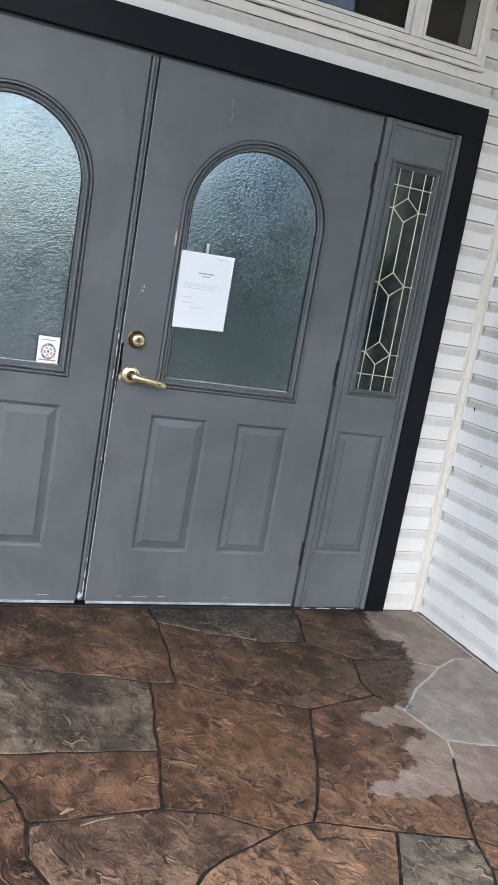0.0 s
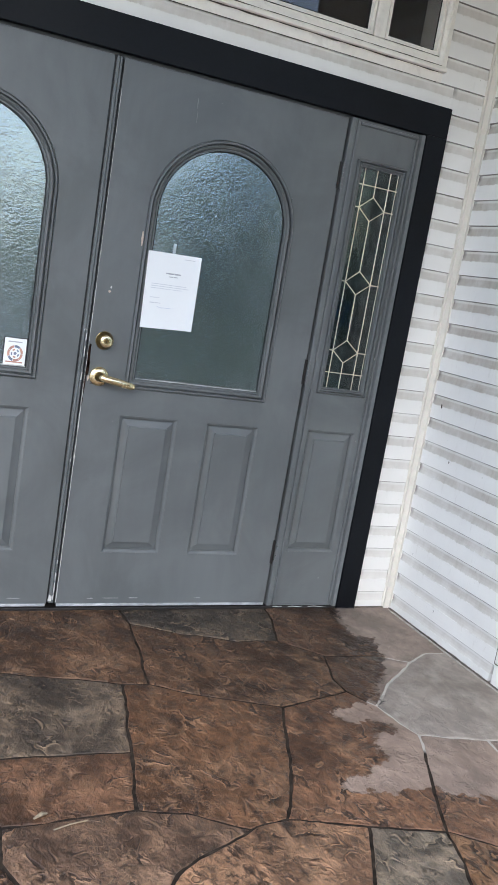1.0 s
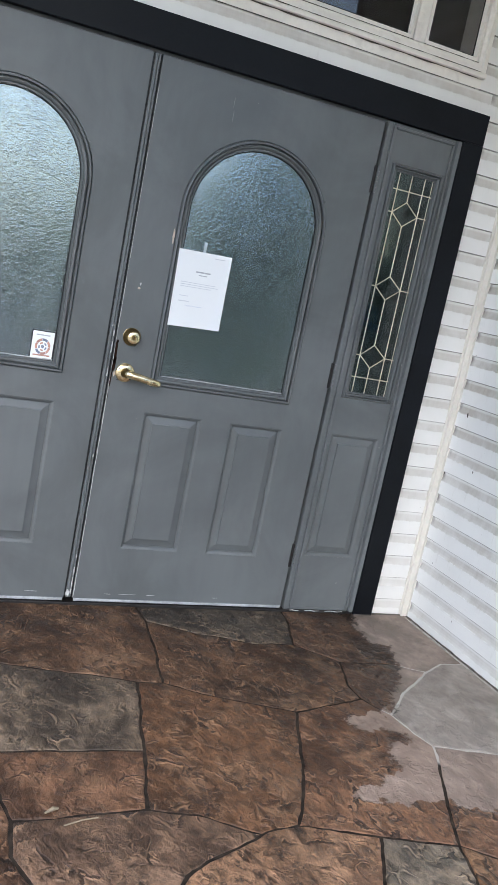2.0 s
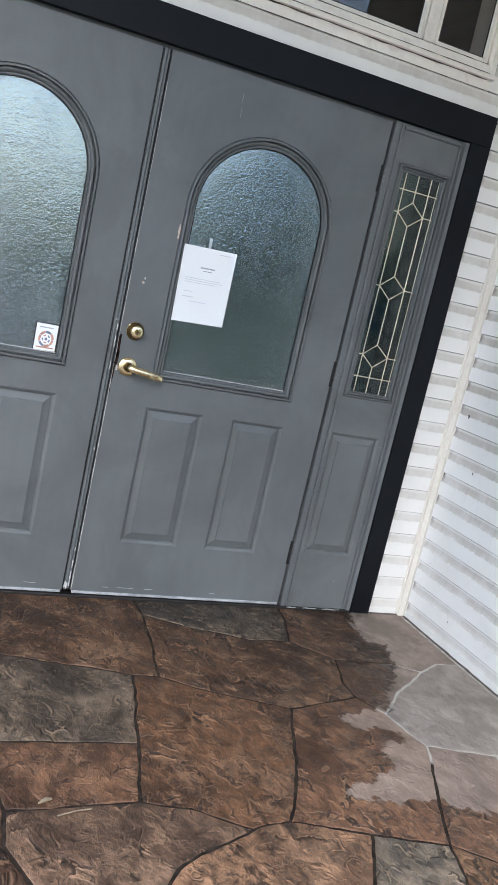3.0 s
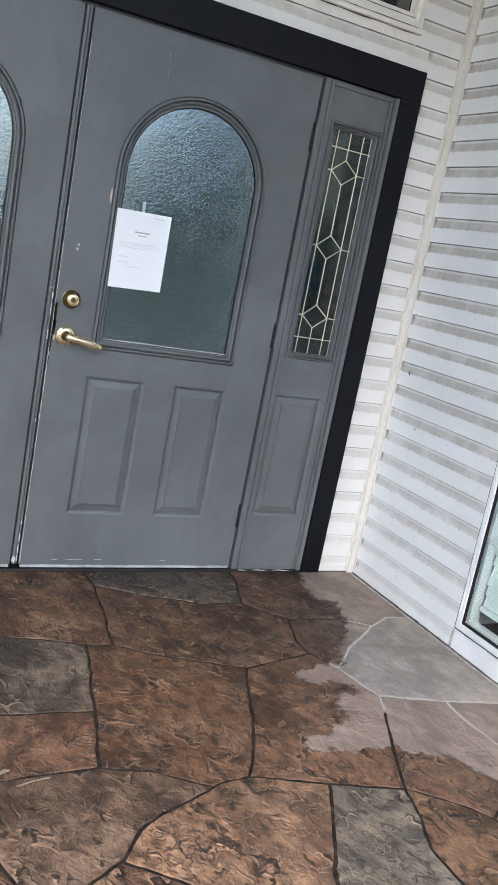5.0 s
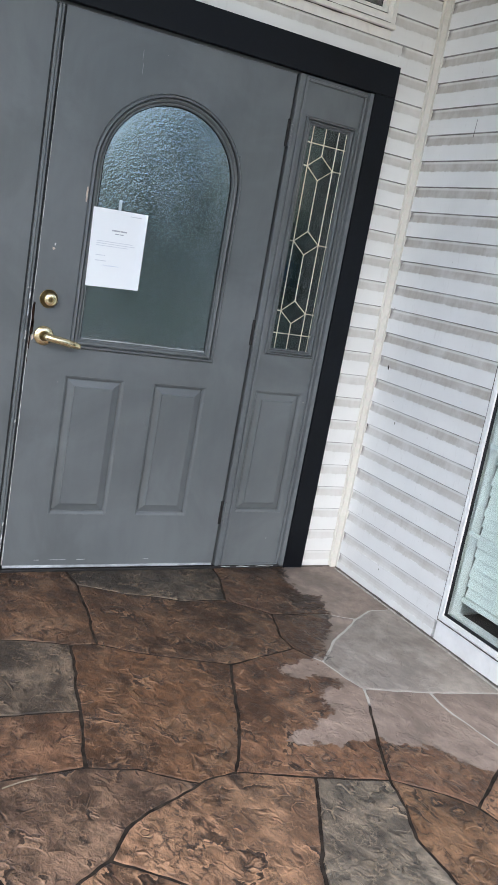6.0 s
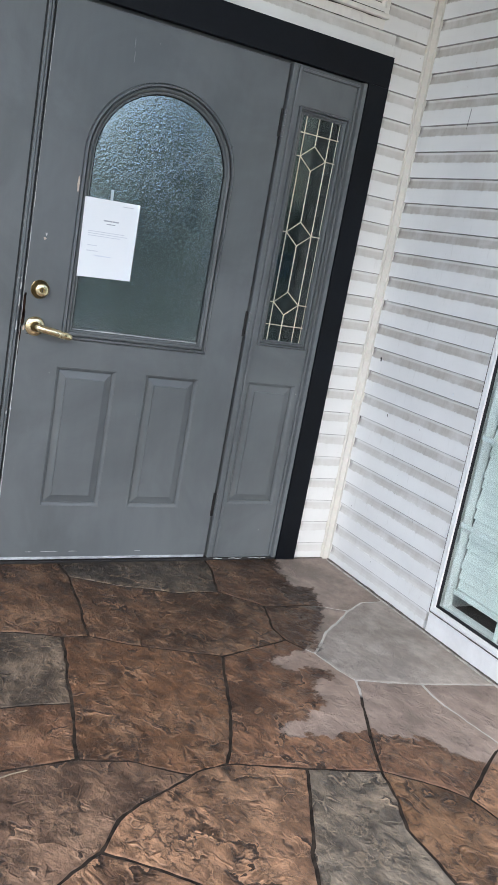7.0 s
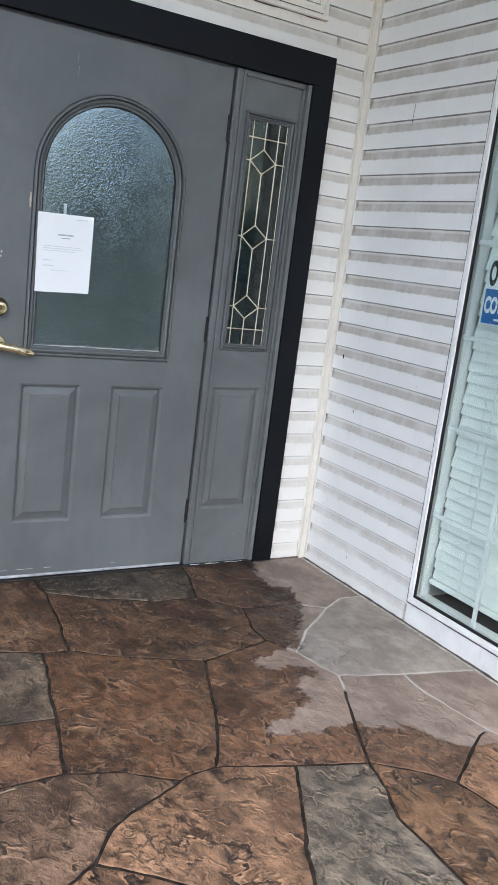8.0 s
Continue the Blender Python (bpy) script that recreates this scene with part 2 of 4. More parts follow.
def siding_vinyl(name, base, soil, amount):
    """Siding vinyl: grime in the cove under each lip with ragged runs below it; shade painted at lips and nooks."""
    n = Nodes(name)
    place = n.t.nodes.new("ShaderNodeTexCoord").outputs["Object"]
    along, _, height = n.xyz(place)
    broad, patchy = n.noise(3.0, 4), n.noise(7, 5, 0.65, 0.3)
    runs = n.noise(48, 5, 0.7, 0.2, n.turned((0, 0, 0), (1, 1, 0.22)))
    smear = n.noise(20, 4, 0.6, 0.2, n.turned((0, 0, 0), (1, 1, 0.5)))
    grain = n.noise(9, 4, 0.6, 0, n.turned((0, 0, 0), (1, 1, 14)))
    color = n.mix(1.0, base, n.span(broad, 0.3, 0.7, 0.95, 1.03), "MULTIPLY")
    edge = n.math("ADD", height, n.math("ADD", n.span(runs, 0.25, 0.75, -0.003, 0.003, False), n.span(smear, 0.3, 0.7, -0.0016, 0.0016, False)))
    # Grime painted stronger toward the eaves, where the wall also lies in shade.
    ragged_z = n.math("ADD", n.xyz()[2], n.span(n.noise(1.6, 4, 0.6), 0.3, 0.7, -0.3, 0.3))
    by_height = n.span(ragged_z, 0.1, 1.0, 0.55, 1.0)
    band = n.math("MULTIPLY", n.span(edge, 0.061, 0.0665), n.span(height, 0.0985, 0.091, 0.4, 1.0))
    grime = n.math("MULTIPLY", n.math("MULTIPLY", band, by_height), n.math("MULTIPLY", n.span(patchy, 0.3, 0.6, 0.6, 1.0), n.span(runs, 0.3, 0.7, 0.9, 1.06)))
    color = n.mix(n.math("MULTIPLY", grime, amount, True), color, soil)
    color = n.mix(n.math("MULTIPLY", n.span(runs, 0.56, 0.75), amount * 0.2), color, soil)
    # Dark line painted along each lip's lower edge for the shade there.
    line = n.math("MULTIPLY", n.span(height, 0.0038, 0.002), n.math("MULTIPLY", n.span(patchy, 0.3, 0.6, 0.45, 0.85), n.span(by_height, 0.35, 1.0, 0.7, 1.0)))
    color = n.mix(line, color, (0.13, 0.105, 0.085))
    # Shade painted into the nook at the start of each course.
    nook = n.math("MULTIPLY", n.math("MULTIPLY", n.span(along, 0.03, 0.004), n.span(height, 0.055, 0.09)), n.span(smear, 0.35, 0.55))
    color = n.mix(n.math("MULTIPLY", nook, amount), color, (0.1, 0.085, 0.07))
    speck = n.span(n.noise(70, 2), 0.765, 0.785)
    color = n.mix(n.math("MULTIPLY", speck, 0.5), color, (0.2, 0.17, 0.14))
    return n.done(color, 0.5, n.relief(grain, 0.0008, 0.4, n.relief(broad, 0.006, 0.25)))


DOOR = door_paint()
BLACK = worn("black_trim_paint", (0.0048, 0.006, 0.0085), 0.48, 0.25, 4, 90, Specular_IOR_Level=0.18)
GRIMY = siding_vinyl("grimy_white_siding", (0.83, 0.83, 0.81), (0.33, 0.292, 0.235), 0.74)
LESSGRIMY = siding_vinyl("less_grimy_siding", (0.78, 0.775, 0.745), (0.40, 0.36, 0.30), 0.55)
CORNER = vinyl("corner_vinyl", (0.71, 0.685, 0.615), (0.5, 0.465, 0.4), 0.3)
FRAME = worn("white_window_vinyl", (0.8, 0.8, 0.79), 0.4, 0.06, 6, 60, dirt=0.3)
UPPER = worn("cream_window_vinyl", (0.8, 0.775, 0.71), 0.45, 0.06, 6, 60, dirt=0.3)
SILL = worn("weathered_sill", (0.8, 0.77, 0.705), 0.55, 0.06, 6, 60, dirt=0.35)
PLASTER = worn("plain_plaster", (0.55, 0.54, 0.52), 0.8)
DIM = worn("dim_interior", (0.16, 0.15, 0.14), 0.85)
SOFFIT = worn("porch_soffit", (0.46, 0.41, 0.345), 0.7, 0.08)
STONE, JOINT = stone(), joint()
OBSCURE, CLEAR, LEADED = obscure_glass(), clear_glass("window_glass", (0.87, 0.965, 0.96)), seedy_glass()
SCREENED = clear_glass("dull_glass", (0.85, 0.85, 0.83), 1.45)
BRASS = brass()
PALEBRASS = worn("pale_brass", (0.93, 0.78, 0.47), 0.24, 0.12, 30, 120, Metallic=0.92)
DARKBRASS = worn("tarnished_brass", (0.2, 0.14, 0.055), 0.33, 0.3, 40, 160, Metallic=0.9)
CAME = worn("came_metal", (0.86, 0.82, 0.66), 0.45, 0.15, 30, 200, Metallic=1.0)
DARKMETAL = worn("dark_bronze", (0.02, 0.018, 0.017), 0.55, 0.3, 20, 150, Metallic=0.3)
SWEEP = worn("scuffed_sweep", (0.34, 0.355, 0.37), 0.45, 0.25, 18, 120)
RUBBER = worn("black_gasket", (0.008, 0.009, 0.01), 0.6, 0.2)
RUST = worn("bare_rusty_edge", (0.02, 0.011, 0.008), 0.9, 0.5, 40, 200, Specular_IOR_Level=0.1)
CHIP = worn("bare_primer", (0.46, 0.46, 0.455), 0.6, 0.2, 40, 200)
TANCHIP = worn("bare_tan_filler", (0.5, 0.42, 0.34), 0.7, 0.2, 40, 200)
SCRATCH = worn("scratched_paint", (0.2, 0.205, 0.21), 0.5, 0.1, 40, 200)
BEAD = worn("pale_caulk", (0.4, 0.375, 0.34), 0.85, 0.3, 30, 150)
GRITSHADE = worn("grimy_caulk_and_shade", (0.1, 0.086, 0.074), 0.85, 0.4, 30, 150)
PAPER = worn("white_paper", (0.81, 0.835, 0.85), 0.7, 0.01, 3, 90, 0.0002)
INK = worn("grey_print", (0.40, 0.42, 0.45), 0.8, 0.1)
FAINT = worn("faint_print", (0.62, 0.64, 0.69), 0.8, 0.1)
BLUEINK = worn("blue_pen", (0.42, 0.48, 0.62), 0.8, 0.1)
TAPE = worn("frosted_tape", (0.45, 0.52, 0.55), 0.35, 0.1)
STICKRED = worn("sticker_red", (0.48, 0.27, 0.21), 0.5, 0.2, 60)
STICKBLUE = worn("sticker_blue", (0.18, 0.22, 0.3), 0.5, 0.2, 60)
SIGNBLUE = worn("sign_blue", (0.015, 0.12, 0.36), 0.35, 0.08)
SIGNBLACK = worn("sign_black", (0.012, 0.012, 0.014), 0.4, 0.1)
SLAT = worn("blind_slat", (0.82, 0.83, 0.8), 0.45, 0.05, 9, 80)
STRAW = worn("dry_straw", (0.27, 0.22, 0.15), 0.8, 0.15, 40)
MUD = worn("mud_speck", (0.03, 0.026, 0.022), 0.9, 0.3, 60)
CONCRETE = worn("forecourt_concrete", (0.36, 0.325, 0.285), 0.85, 0.12, 0.6, 30, 0.004)
GRASS = worn("lawn_grass", (0.045, 0.07, 0.025), 0.9, 0.35, 0.9, 30, 0.02)
LEAF = worn("far_foliage", (0.035, 0.055, 0.022), 0.8, 0.4, 0.5, 8)


# ---- builders ----
def spot(ob):
    """Where a thing's or part's origin lies in the world."""
    here = Vector((0, 0, 0))
    while ob:
        here += ob.location
        ob = ob.parent
    return here


def mesh_of(name, bm, mats, smooth=False):
    me = bpy.data.meshes.new(name)
    bmesh.ops.recalc_face_normals(bm, faces=bm.faces[:])
    bm.to_mesh(me)
    bm.free()
    for m in mats if isinstance(mats, (list, tuple)) else [mats]:
        me.materials.append(m)
    for p in me.polygons:
        p.use_smooth = smooth
    return me


def thing(name, at, label, category, group="", kind=""):
    ob = new(name)
    ob.location, ob.empty_display_size = at, 0.05
    return tagged(ob, label, category, group, kind)


def part(name, bm, mat, parent, label="", smooth=False, kind=""):
    """Links a bmesh, given in world metres, as one mesh under a thing or a part."""
    bmesh.ops.translate(bm, vec=-spot(parent), verts=bm.verts[:])
    ob = new(name, mesh_of(name, bm, mat, smooth))
    ob.parent = parent
    return tagged(ob, label, kind=kind)


def solo(name, bm, mat, label="", category="", kind="structure", smooth=False):
    return tagged(new(name, mesh_of(name, bm, mat, smooth)), label, category, kind=kind)


def box(x0, x1, y0, y1, z0, z1, bevel=0.0, into=None):
    bm = into or bmesh.new()
    made = bmesh.ops.create_cube(bm, size=1.0)["verts"]
    for v in made:
        v.co = Vector(((x0 + x1) / 2 + v.co.x * (x1 - x0), (y0 + y1) / 2 + v.co.y * (y1 - y0), (z0 + z1) / 2 + v.co.z * (z1 - z0)))
    if bevel:
        edges = {e for v in made for e in v.link_edges}
        bmesh.ops.bevel(bm, geom=list(edges), offset=bevel, segments=2, profile=0.5, affect="EDGES")
    return bm


def rect(x0, x1, z0, z1):
    return [Vector((x0, z0)), Vector((x1, z0)), Vector((x1, z1)), Vector((x0, z1))]


def arch(x0, x1, z0, spring, steps=28):
    """A round-topped outline, counter-clockwise from its lower corner."""
    r, cx = (x1 - x0) / 2, (x0 + x1) / 2
    return [Vector((x0, z0)), Vector((x1, z0))] + [
        Vector((cx + r * math.cos(math.pi * k / steps), spring + r * math.sin(math.pi * k / steps))) for k in range(steps + 1)]


def inset(loop, d):
    """The outline moved inwards by d, with mitred corners."""
    out = []
    for k, p in enumerate(loop):
        a, b = (p - loop[k - 1]).normalized(), (loop[(k + 1) % len(loop)] - p).normalized()
        na, nb = Vector((-a.y, a.x)), Vector((-b.y, b.x))
        m = (na + nb).normalized()
        out.append(p + m * (d / max(0.3, m.dot(na))))
    return out


def swept(loop, profile, cap=False, into=None):
    """A moulding along a closed outline in the plane of the front: profile of (inset, y) pairs; cap closes the middle."""
    bm = into or bmesh.new()
    rings = [[bm.verts.new((p.x, y, p.y)) for p in inset(loop, d)] for d, y in profile]
    for a, b in zip(rings, rings[1:]):
        for k in range(len(loop)):
            j = (k + 1) % len(loop)
            bm.faces.new((a[k], a[j], b[j], b[k]))
    if cap:
        bm.faces.new(rings[-1])
    return bm


def holed(outline, holes, front, back):
    """A slab with an outline and openings right through it."""
    bm = bmesh.new()
    loops = []
    for loop in (outline, *holes):
        vs = [bm.verts.new((p.x, front, p.y)) for p in loop]
        loops.append([bm.edges.new((vs[k - 1], vs[k])) for k in range(len(vs))])
    bmesh.ops.triangle_fill(bm, use_beauty=True, edges=[e for some in loops for e in some])
    made = bmesh.ops.extrude_face_region(bm, geom=bm.faces[:])
    bmesh.ops.translate(bm, vec=(0, back - front, 0), verts=[g for g in made["geom"] if isinstance(g, bmesh.types.BMVert)])
    return bm


def rod(points, radius, sides=10, into=None, taper=None):
    """A round bar along points."""
    bm = into or bmesh.new()
    pts, rings = [Vector(p) for p in points], []
    for k, p in enumerate(pts):
        way = (pts[min(k + 1, len(pts) - 1)] - pts[max(k - 1, 0)]).normalized()
        side = way.cross(Vector((0.3, 0.2, 0.93))).normalized()
        up, r = side.cross(way), radius * (taper[k] if taper else 1)
        rings.append([bm.verts.new(p + r * (math.cos(2 * math.pi * s / sides) * side + math.sin(2 * math.pi * s / sides) * up)) for s in range(sides)])
    for a, b in zip(rings, rings[1:]):
        for s in range(sides):
            bm.faces.new((a[s], a[(s + 1) % sides], b[(s + 1) % sides], b[s]))
    bm.faces.new(rings[0])
    bm.faces.new(rings[-1])
    return bm


def turned(cx, cz, profile, sides=28):
    """A knob or plate turned about an axis along y: profile of (radius, y)."""
    bm = bmesh.new()
    rings = [[bm.verts.new((cx + r * math.cos(2 * math.pi * s / sides), y, cz + r * math.sin(2 * math.pi * s / sides))) for s in range(sides)] for r, y in profile]
    for a, b in zip(rings, rings[1:]):
        for s in range(sides):
            bm.faces.new((a[s], a[(s + 1) % sides], b[(s + 1) % sides], b[s]))
    bm.faces.new(rings[-1])
    return bm


def patch(cx, cz, w, h, y, seed, steps=14):
    """A thin ragged flake on the front of a door."""
    rnd = random.Random(seed)
    bm = bmesh.new()
    loop = []
    for k in range(steps):
        a, r = 2 * math.pi * k / steps, rnd.uniform(0.65, 1.1)
        loop.append((cx + w / 2 * r * math.cos(a), cz + h / 2 * r * math.sin(a)))
    low, top = [bm.verts.new((x, y + 0.0012, z)) for x, z in loop], [bm.verts.new((x, y, z)) for x, z in loop]
    for k in range(steps):
        bm.faces.new((low[k - 1], low[k], top[k], top[k - 1]))
    bm.faces.new(top)
    return bm


# ---- structure: ground, walls, ceiling ----
GROUND_Z, CEIL = -0.16, 3.35
# Unseen ground; its pale concrete tone is chosen to bounce light upward.
bm = bmesh.new()
bmesh.ops.create_grid(bm, x_segments=8, y_segments=8, size=900)
bmesh.ops.translate(bm, vec=(0, 0, GROUND_Z), verts=bm.verts[:])
solo("ground", bm, CONCRETE, "unseen pale ground round the porch, toned to bounce light", "ground")
floor = solo("floor", box(-2.4, 1.578, -4.6, 0.09, GROUND_Z - 0.02, -0.0035), JOINT, "dark joints between the stamped paving stones of the porch", "porch floor")

# the door wall: face at y = 0.012, openings for the doors and the window over them
wall_north = solo("wall_north", holed(rect(-2.4, 1.72, -0.12, CEIL + 0.2), [rect(-1.36, 1.32, -0.05, 2.14), rect(-1.30, 1.275, 2.33, 2.86)], 0.013, 0.17),
                  PLASTER, "white vinyl-sided wall round the grey double doors", "wall")


def sided_wall():
    """The wall beside the doors, as a slab with its window opening, its face at x = 1.566."""
    bm = holed(rect(0.013, 1.76, -0.12, CEIL + 0.2), [rect(0.775, 1.675, 0.12, 2.2)], 0.0, 0.16)
    bmesh.ops.rotate(bm, cent=(0, 0, 0), matrix=Matrix.Rotation(radians(-90), 3, "Z"), verts=bm.verts[:])
    bmesh.ops.translate(bm, vec=(1.579, 0.0, 0), verts=bm.verts[:])
    return bm


wall_east = solo("wall_east", sided_wall(), PLASTER, "white vinyl-sided wall with a tall window beside the porch", "wall")
# Unseen ceiling, its edges set to shape the light and the reflections.
solo("ceiling", box(-1.55, 1.74, -3.75, 0.17, CEIL, CEIL + 0.12), SOFFIT, "unseen brown porch ceiling, sized to shape the light", "ceiling")

# plain dark rooms behind the doors and behind the tall window
solo("room_floor", box(-2.4, 4.6, -1.76, 4.2, -0.3, -0.17), DIM, "dark indoor floor", "floor")
solo("room_ceiling", box(-2.4, 4.6, 0.17, 4.2, CEIL + 0.12, CEIL + 0.2), DIM, "dark indoor ceiling", "ceiling")
solo("room_ceiling", box(1.739, 4.6, -1.76, 0.17, CEIL + 0.12, CEIL + 0.2), DIM, "dark indoor ceiling", "ceiling")
solo("wall_back", box(-2.4, 4.6, 4.2, 4.3, -0.3, CEIL + 0.2), DIM, "dark indoor back wall", "wall")
solo("wall_west", box(-2.5, -2.4, 0.0, 4.3, -0.3, CEIL + 0.2), DIM, "plain end wall", "wall")
solo("wall_far", box(4.6, 4.7, -1.76, 4.3, -0.3, CEIL + 0.2), DIM, "dark indoor side wall", "wall")
solo("wall_south", box(1.58, 4.7, -1.86, -1.76, -0.3, CEIL + 0.2), DIM, "plain end wall", "wall")

# black boards round the doors
BLK_OUT, BLK_IN, HEAD0, HEAD1 = 1.370, 1.274, 2.068, 2.192
solo("trim", box(-1.40, BLK_OUT, -0.02, 0.012, HEAD0 + 0.0034, HEAD1, 0.0012), BLACK, "black-painted head board over the double doors", "door trim")
solo("trim", box(BLK_IN, BLK_OUT, -0.02, 0.012, 0.0, HEAD0 + 0.003, 0.0012), BLACK, "black-painted side board beside the sidelight", "door trim")
solo("trim", box(-1.40, -1.304, -0.02, 0.012, 0.0, HEAD0 + 0.003, 0.0012), BLACK, "black-painted side board beside the sidelight", "door trim")
solo("trim", box(-1.304, BLK_IN, 0.016, 0.11, HEAD0 - 0.006, 2.139), DOOR, "grey-painted door head jamb", "door frame")
solo("trim", box(1.2692, BLK_IN - 0.001, 0.031, 0.11, 0.002, HEAD0 + 0.001, 0.002), DOOR, "grey-painted side jamb", "door frame")
solo("trim", box(-1.303, -0.942, 0.004, 0.11, 0.002, HEAD0 - 0.007, 0.002), DOOR, "grey-painted side panel and jamb", "door frame")
# inside corner post of the siding
post = box(1.533, 1.5775, -0.0165, 0.011, -0.006, CEIL - 0.001, 0.003)
box(1.5245, 1.5335, -0.0062, 0.011, -0.006, CEIL - 0.0012, 0.0008, post)
box(1.5595, 1.5775, -0.0262, -0.0160, -0.006, CEIL - 0.0014, 0.0008, post)
solo("trim", post, CORNER, "cream vinyl inside-corner post", "corner trim")


rnd = random.Random(8)
run = [(1.5605 - 0.002 * rnd.random(), -0.02 - 0.03 * k, 0.0015) for k in range(58)]
solo("trim", rod(run, 0.0058, 6, None, [rnd.uniform(0.4, 1.1) for _ in run]), GRITSHADE, "thin dark grimy line along the side wall", "caulk")
run = [(1.5475 - 0.003 * rnd.random(), -0.03 - 0.03 * k, -0.001) for k in range(57)]
solo("trim", rod(run, 0.0058, 6, None, [rnd.uniform(0.5, 1.1) for _ in run]), BEAD, "pale crumbling caulk bead along the side wall", "caulk")
for k, (a, b, y0) in enumerate(((BLK_IN + 0.002, BLK_OUT - 0.002, -0.0215), (1.373, 1.53, -0.008))):
    run = [(a + (b - a) * i / 9, y0 - 0.001 * rnd.random(), 0.0012) for i in range(10)]
    solo("trim", rod(run, 0.004, 6, None, [rnd.uniform(0.4, 1.2) for _ in run]), GRITSHADE, "grimy line at the foot of the wall", "caulk")

# ---- the doors ----
def raised_panel(x0, x1, z0, z1):
    """A raised field in a sunk, stepped surround."""
    return swept(rect(x0, x1, z0, z1), [(-0.0085, 0.001), (-0.0075, -0.0010), (-0.0062, -0.0010), (0.0010, 0.0030), (0.0052, 0.0075), (0.0062, 0.0148), (0.0078, 0.0145), (0.0345, 0.0060), (0.0354, 0.0006), (0.0376, 0.0), (0.044, 0.0)], True)


LITE_PROFILE = [(0, 0.008), (0.003, 0.008), (0.0036, -0.005), (0.007, -0.0095), (0.0115, -0.0095), (0.0130, 0.009), (0.0160, 0.009), (0.0175, -0.003), (0.021, -0.006), (0.0255, -0.003), (0.0300, 0.005), (0.0312, 0.001), (0.0355, 0.001), (0.0365, 0.012)]


def hinge(parent, x, z):
    """A dark leaf in the gap with a paint-smeared barrel of knuckles beside it."""
    h = part("hinge", box(x - 0.0110, x - 0.0005, -0.0068, 0.004, z - 0.052, z + 0.052, 0.001), DARKMETAL, parent, "dark bronze hinge")
    for k in range(5):
        part("knuckle", rod([(x + 0.0045, -0.0105, z - 0.041 + 0.0205 * k - 0.0088), (x + 0.0045, -0.0105, z - 0.041 + 0.0205 * k + 0.0088)], 0.0056, 10), DOOR, h)
    return h


def door(name, x0, x1, label, panels, lite):
    z0, z1, y = 0.024, 2.058, 0.0
    d = thing(name, ((x0 + x1) / 2, 0.02, z0), label, "door", "double doors", "structure")
    hole = arch(lite[0], lite[1], 0.899, 1.571)
    part("slab", holed(rect(x0, x1, z0, z1), [rect(a - 0.006, b + 0.006, 0.241, 0.794) for a, b in panels] + [hole], y, 0.044), DOOR, d)
    for a, b in panels:
        part("panel", raised_panel(a, b, 0.247, 0.788), DOOR, d)
    frame_part = part("lite_frame", swept(hole, [(1.05 * a, b) for a, b in LITE_PROFILE]), DOOR, d, "moulded grey frame with a round top")
    part("gasket", swept(inset(hole, 0.0385), [(0, 0.011), (0.0005, 0.0075), (0.004, 0.0075), (0.0042, 0.0102)]), RUBBER, d, "black glazing bead")
    # Pale bead added for the highlight along the foot of the glass.
    part("glazing_caulk", rod([(lite[0] + 0.042, 0.0065, 0.9405), (lite[0] + 0.2, 0.006, 0.9415), (lite[1] - 0.2, 0.0062, 0.9405), (lite[1] - 0.042, 0.0065, 0.941)], 0.0026, 6, None, [0.6, 1.1, 0.8, 1.0]), CHIP, d, "pale bead added for the bright line under the glass")
    pane = part("glass", holed(inset(hole, 0.0365), [], 0.010, 0.016), OBSCURE, d, "textured obscure glass pane")
    pane.visible_shadow = False
    for x, z in ((lite[0] + 0.01, 0.98), (lite[1] - 0.01, 1.0), (lite[1] - 0.012, 1.3), (lite[1] - 0.03, 1.71), (lite[0] + 0.2, 0.918)):
        part("plug", turned(x, z, [(0.0042, -0.0085), (0.0042, -0.0112), (0.002, -0.012)], 10), DOOR, frame_part)
    part("sweep", box(x0 + 0.004, x1 - 0.004, -0.006, 0.0, z0 - 0.010, z0 + 0.0015, 0.0025), SWEEP, d, "scuffed grey bottom sweep")
    return d


right = door("door_1", 0.003, 0.914, "grey-painted entry door with arched textured glass and a brass lever", [(0.166, 0.389), (0.526, 0.741)], (0.158, 0.756))
left = door("door_2", -0.929, -0.032, "grey-painted entry door with arched textured glass, beside the first", [(-0.770, -0.550), (-0.410, -0.190)], (-0.7695, -0.1715))
for z in (1.84, 1.045, 0.257):
    hinge(right, 0.9195, z)
part("astragal", box(-0.0250, -0.0145, -0.006, 0.03, 0.028, 2.057, 0.002), DOOR, left, "grey strip covering the gap between the doors")
part("bead", box(-0.0132, -0.0060, -0.0085, 0.02, 0.030, 2.057, 0.002), DOOR, left, "worn grey edge bead")
# Black strips set in both gaps, standing in for the shade inside.
part("weatherstrip", box(-0.0059, 0.0022, 0.008, 0.03, 0.03, 2.055), RUBBER, left, "black backing added for the shade in the gap")
part("weatherstrip", box(-0.0318, -0.0252, 0.004, 0.03, 0.03, 2.055), RUBBER, left, "black backing added for the shade in the gap")
for k, (z, h) in enumerate(((0.055, 0.03), (0.09, 0.05), (0.14, 0.035), (0.2, 0.02), (0.607, 0.016), (1.02, 0.05), (1.075, 0.03), (0.93, 0.04))):
    part("paint_chip", patch(-0.0096, z, 0.0055, h, -0.0092, 90 + k), CHIP, left, "chipped paint")

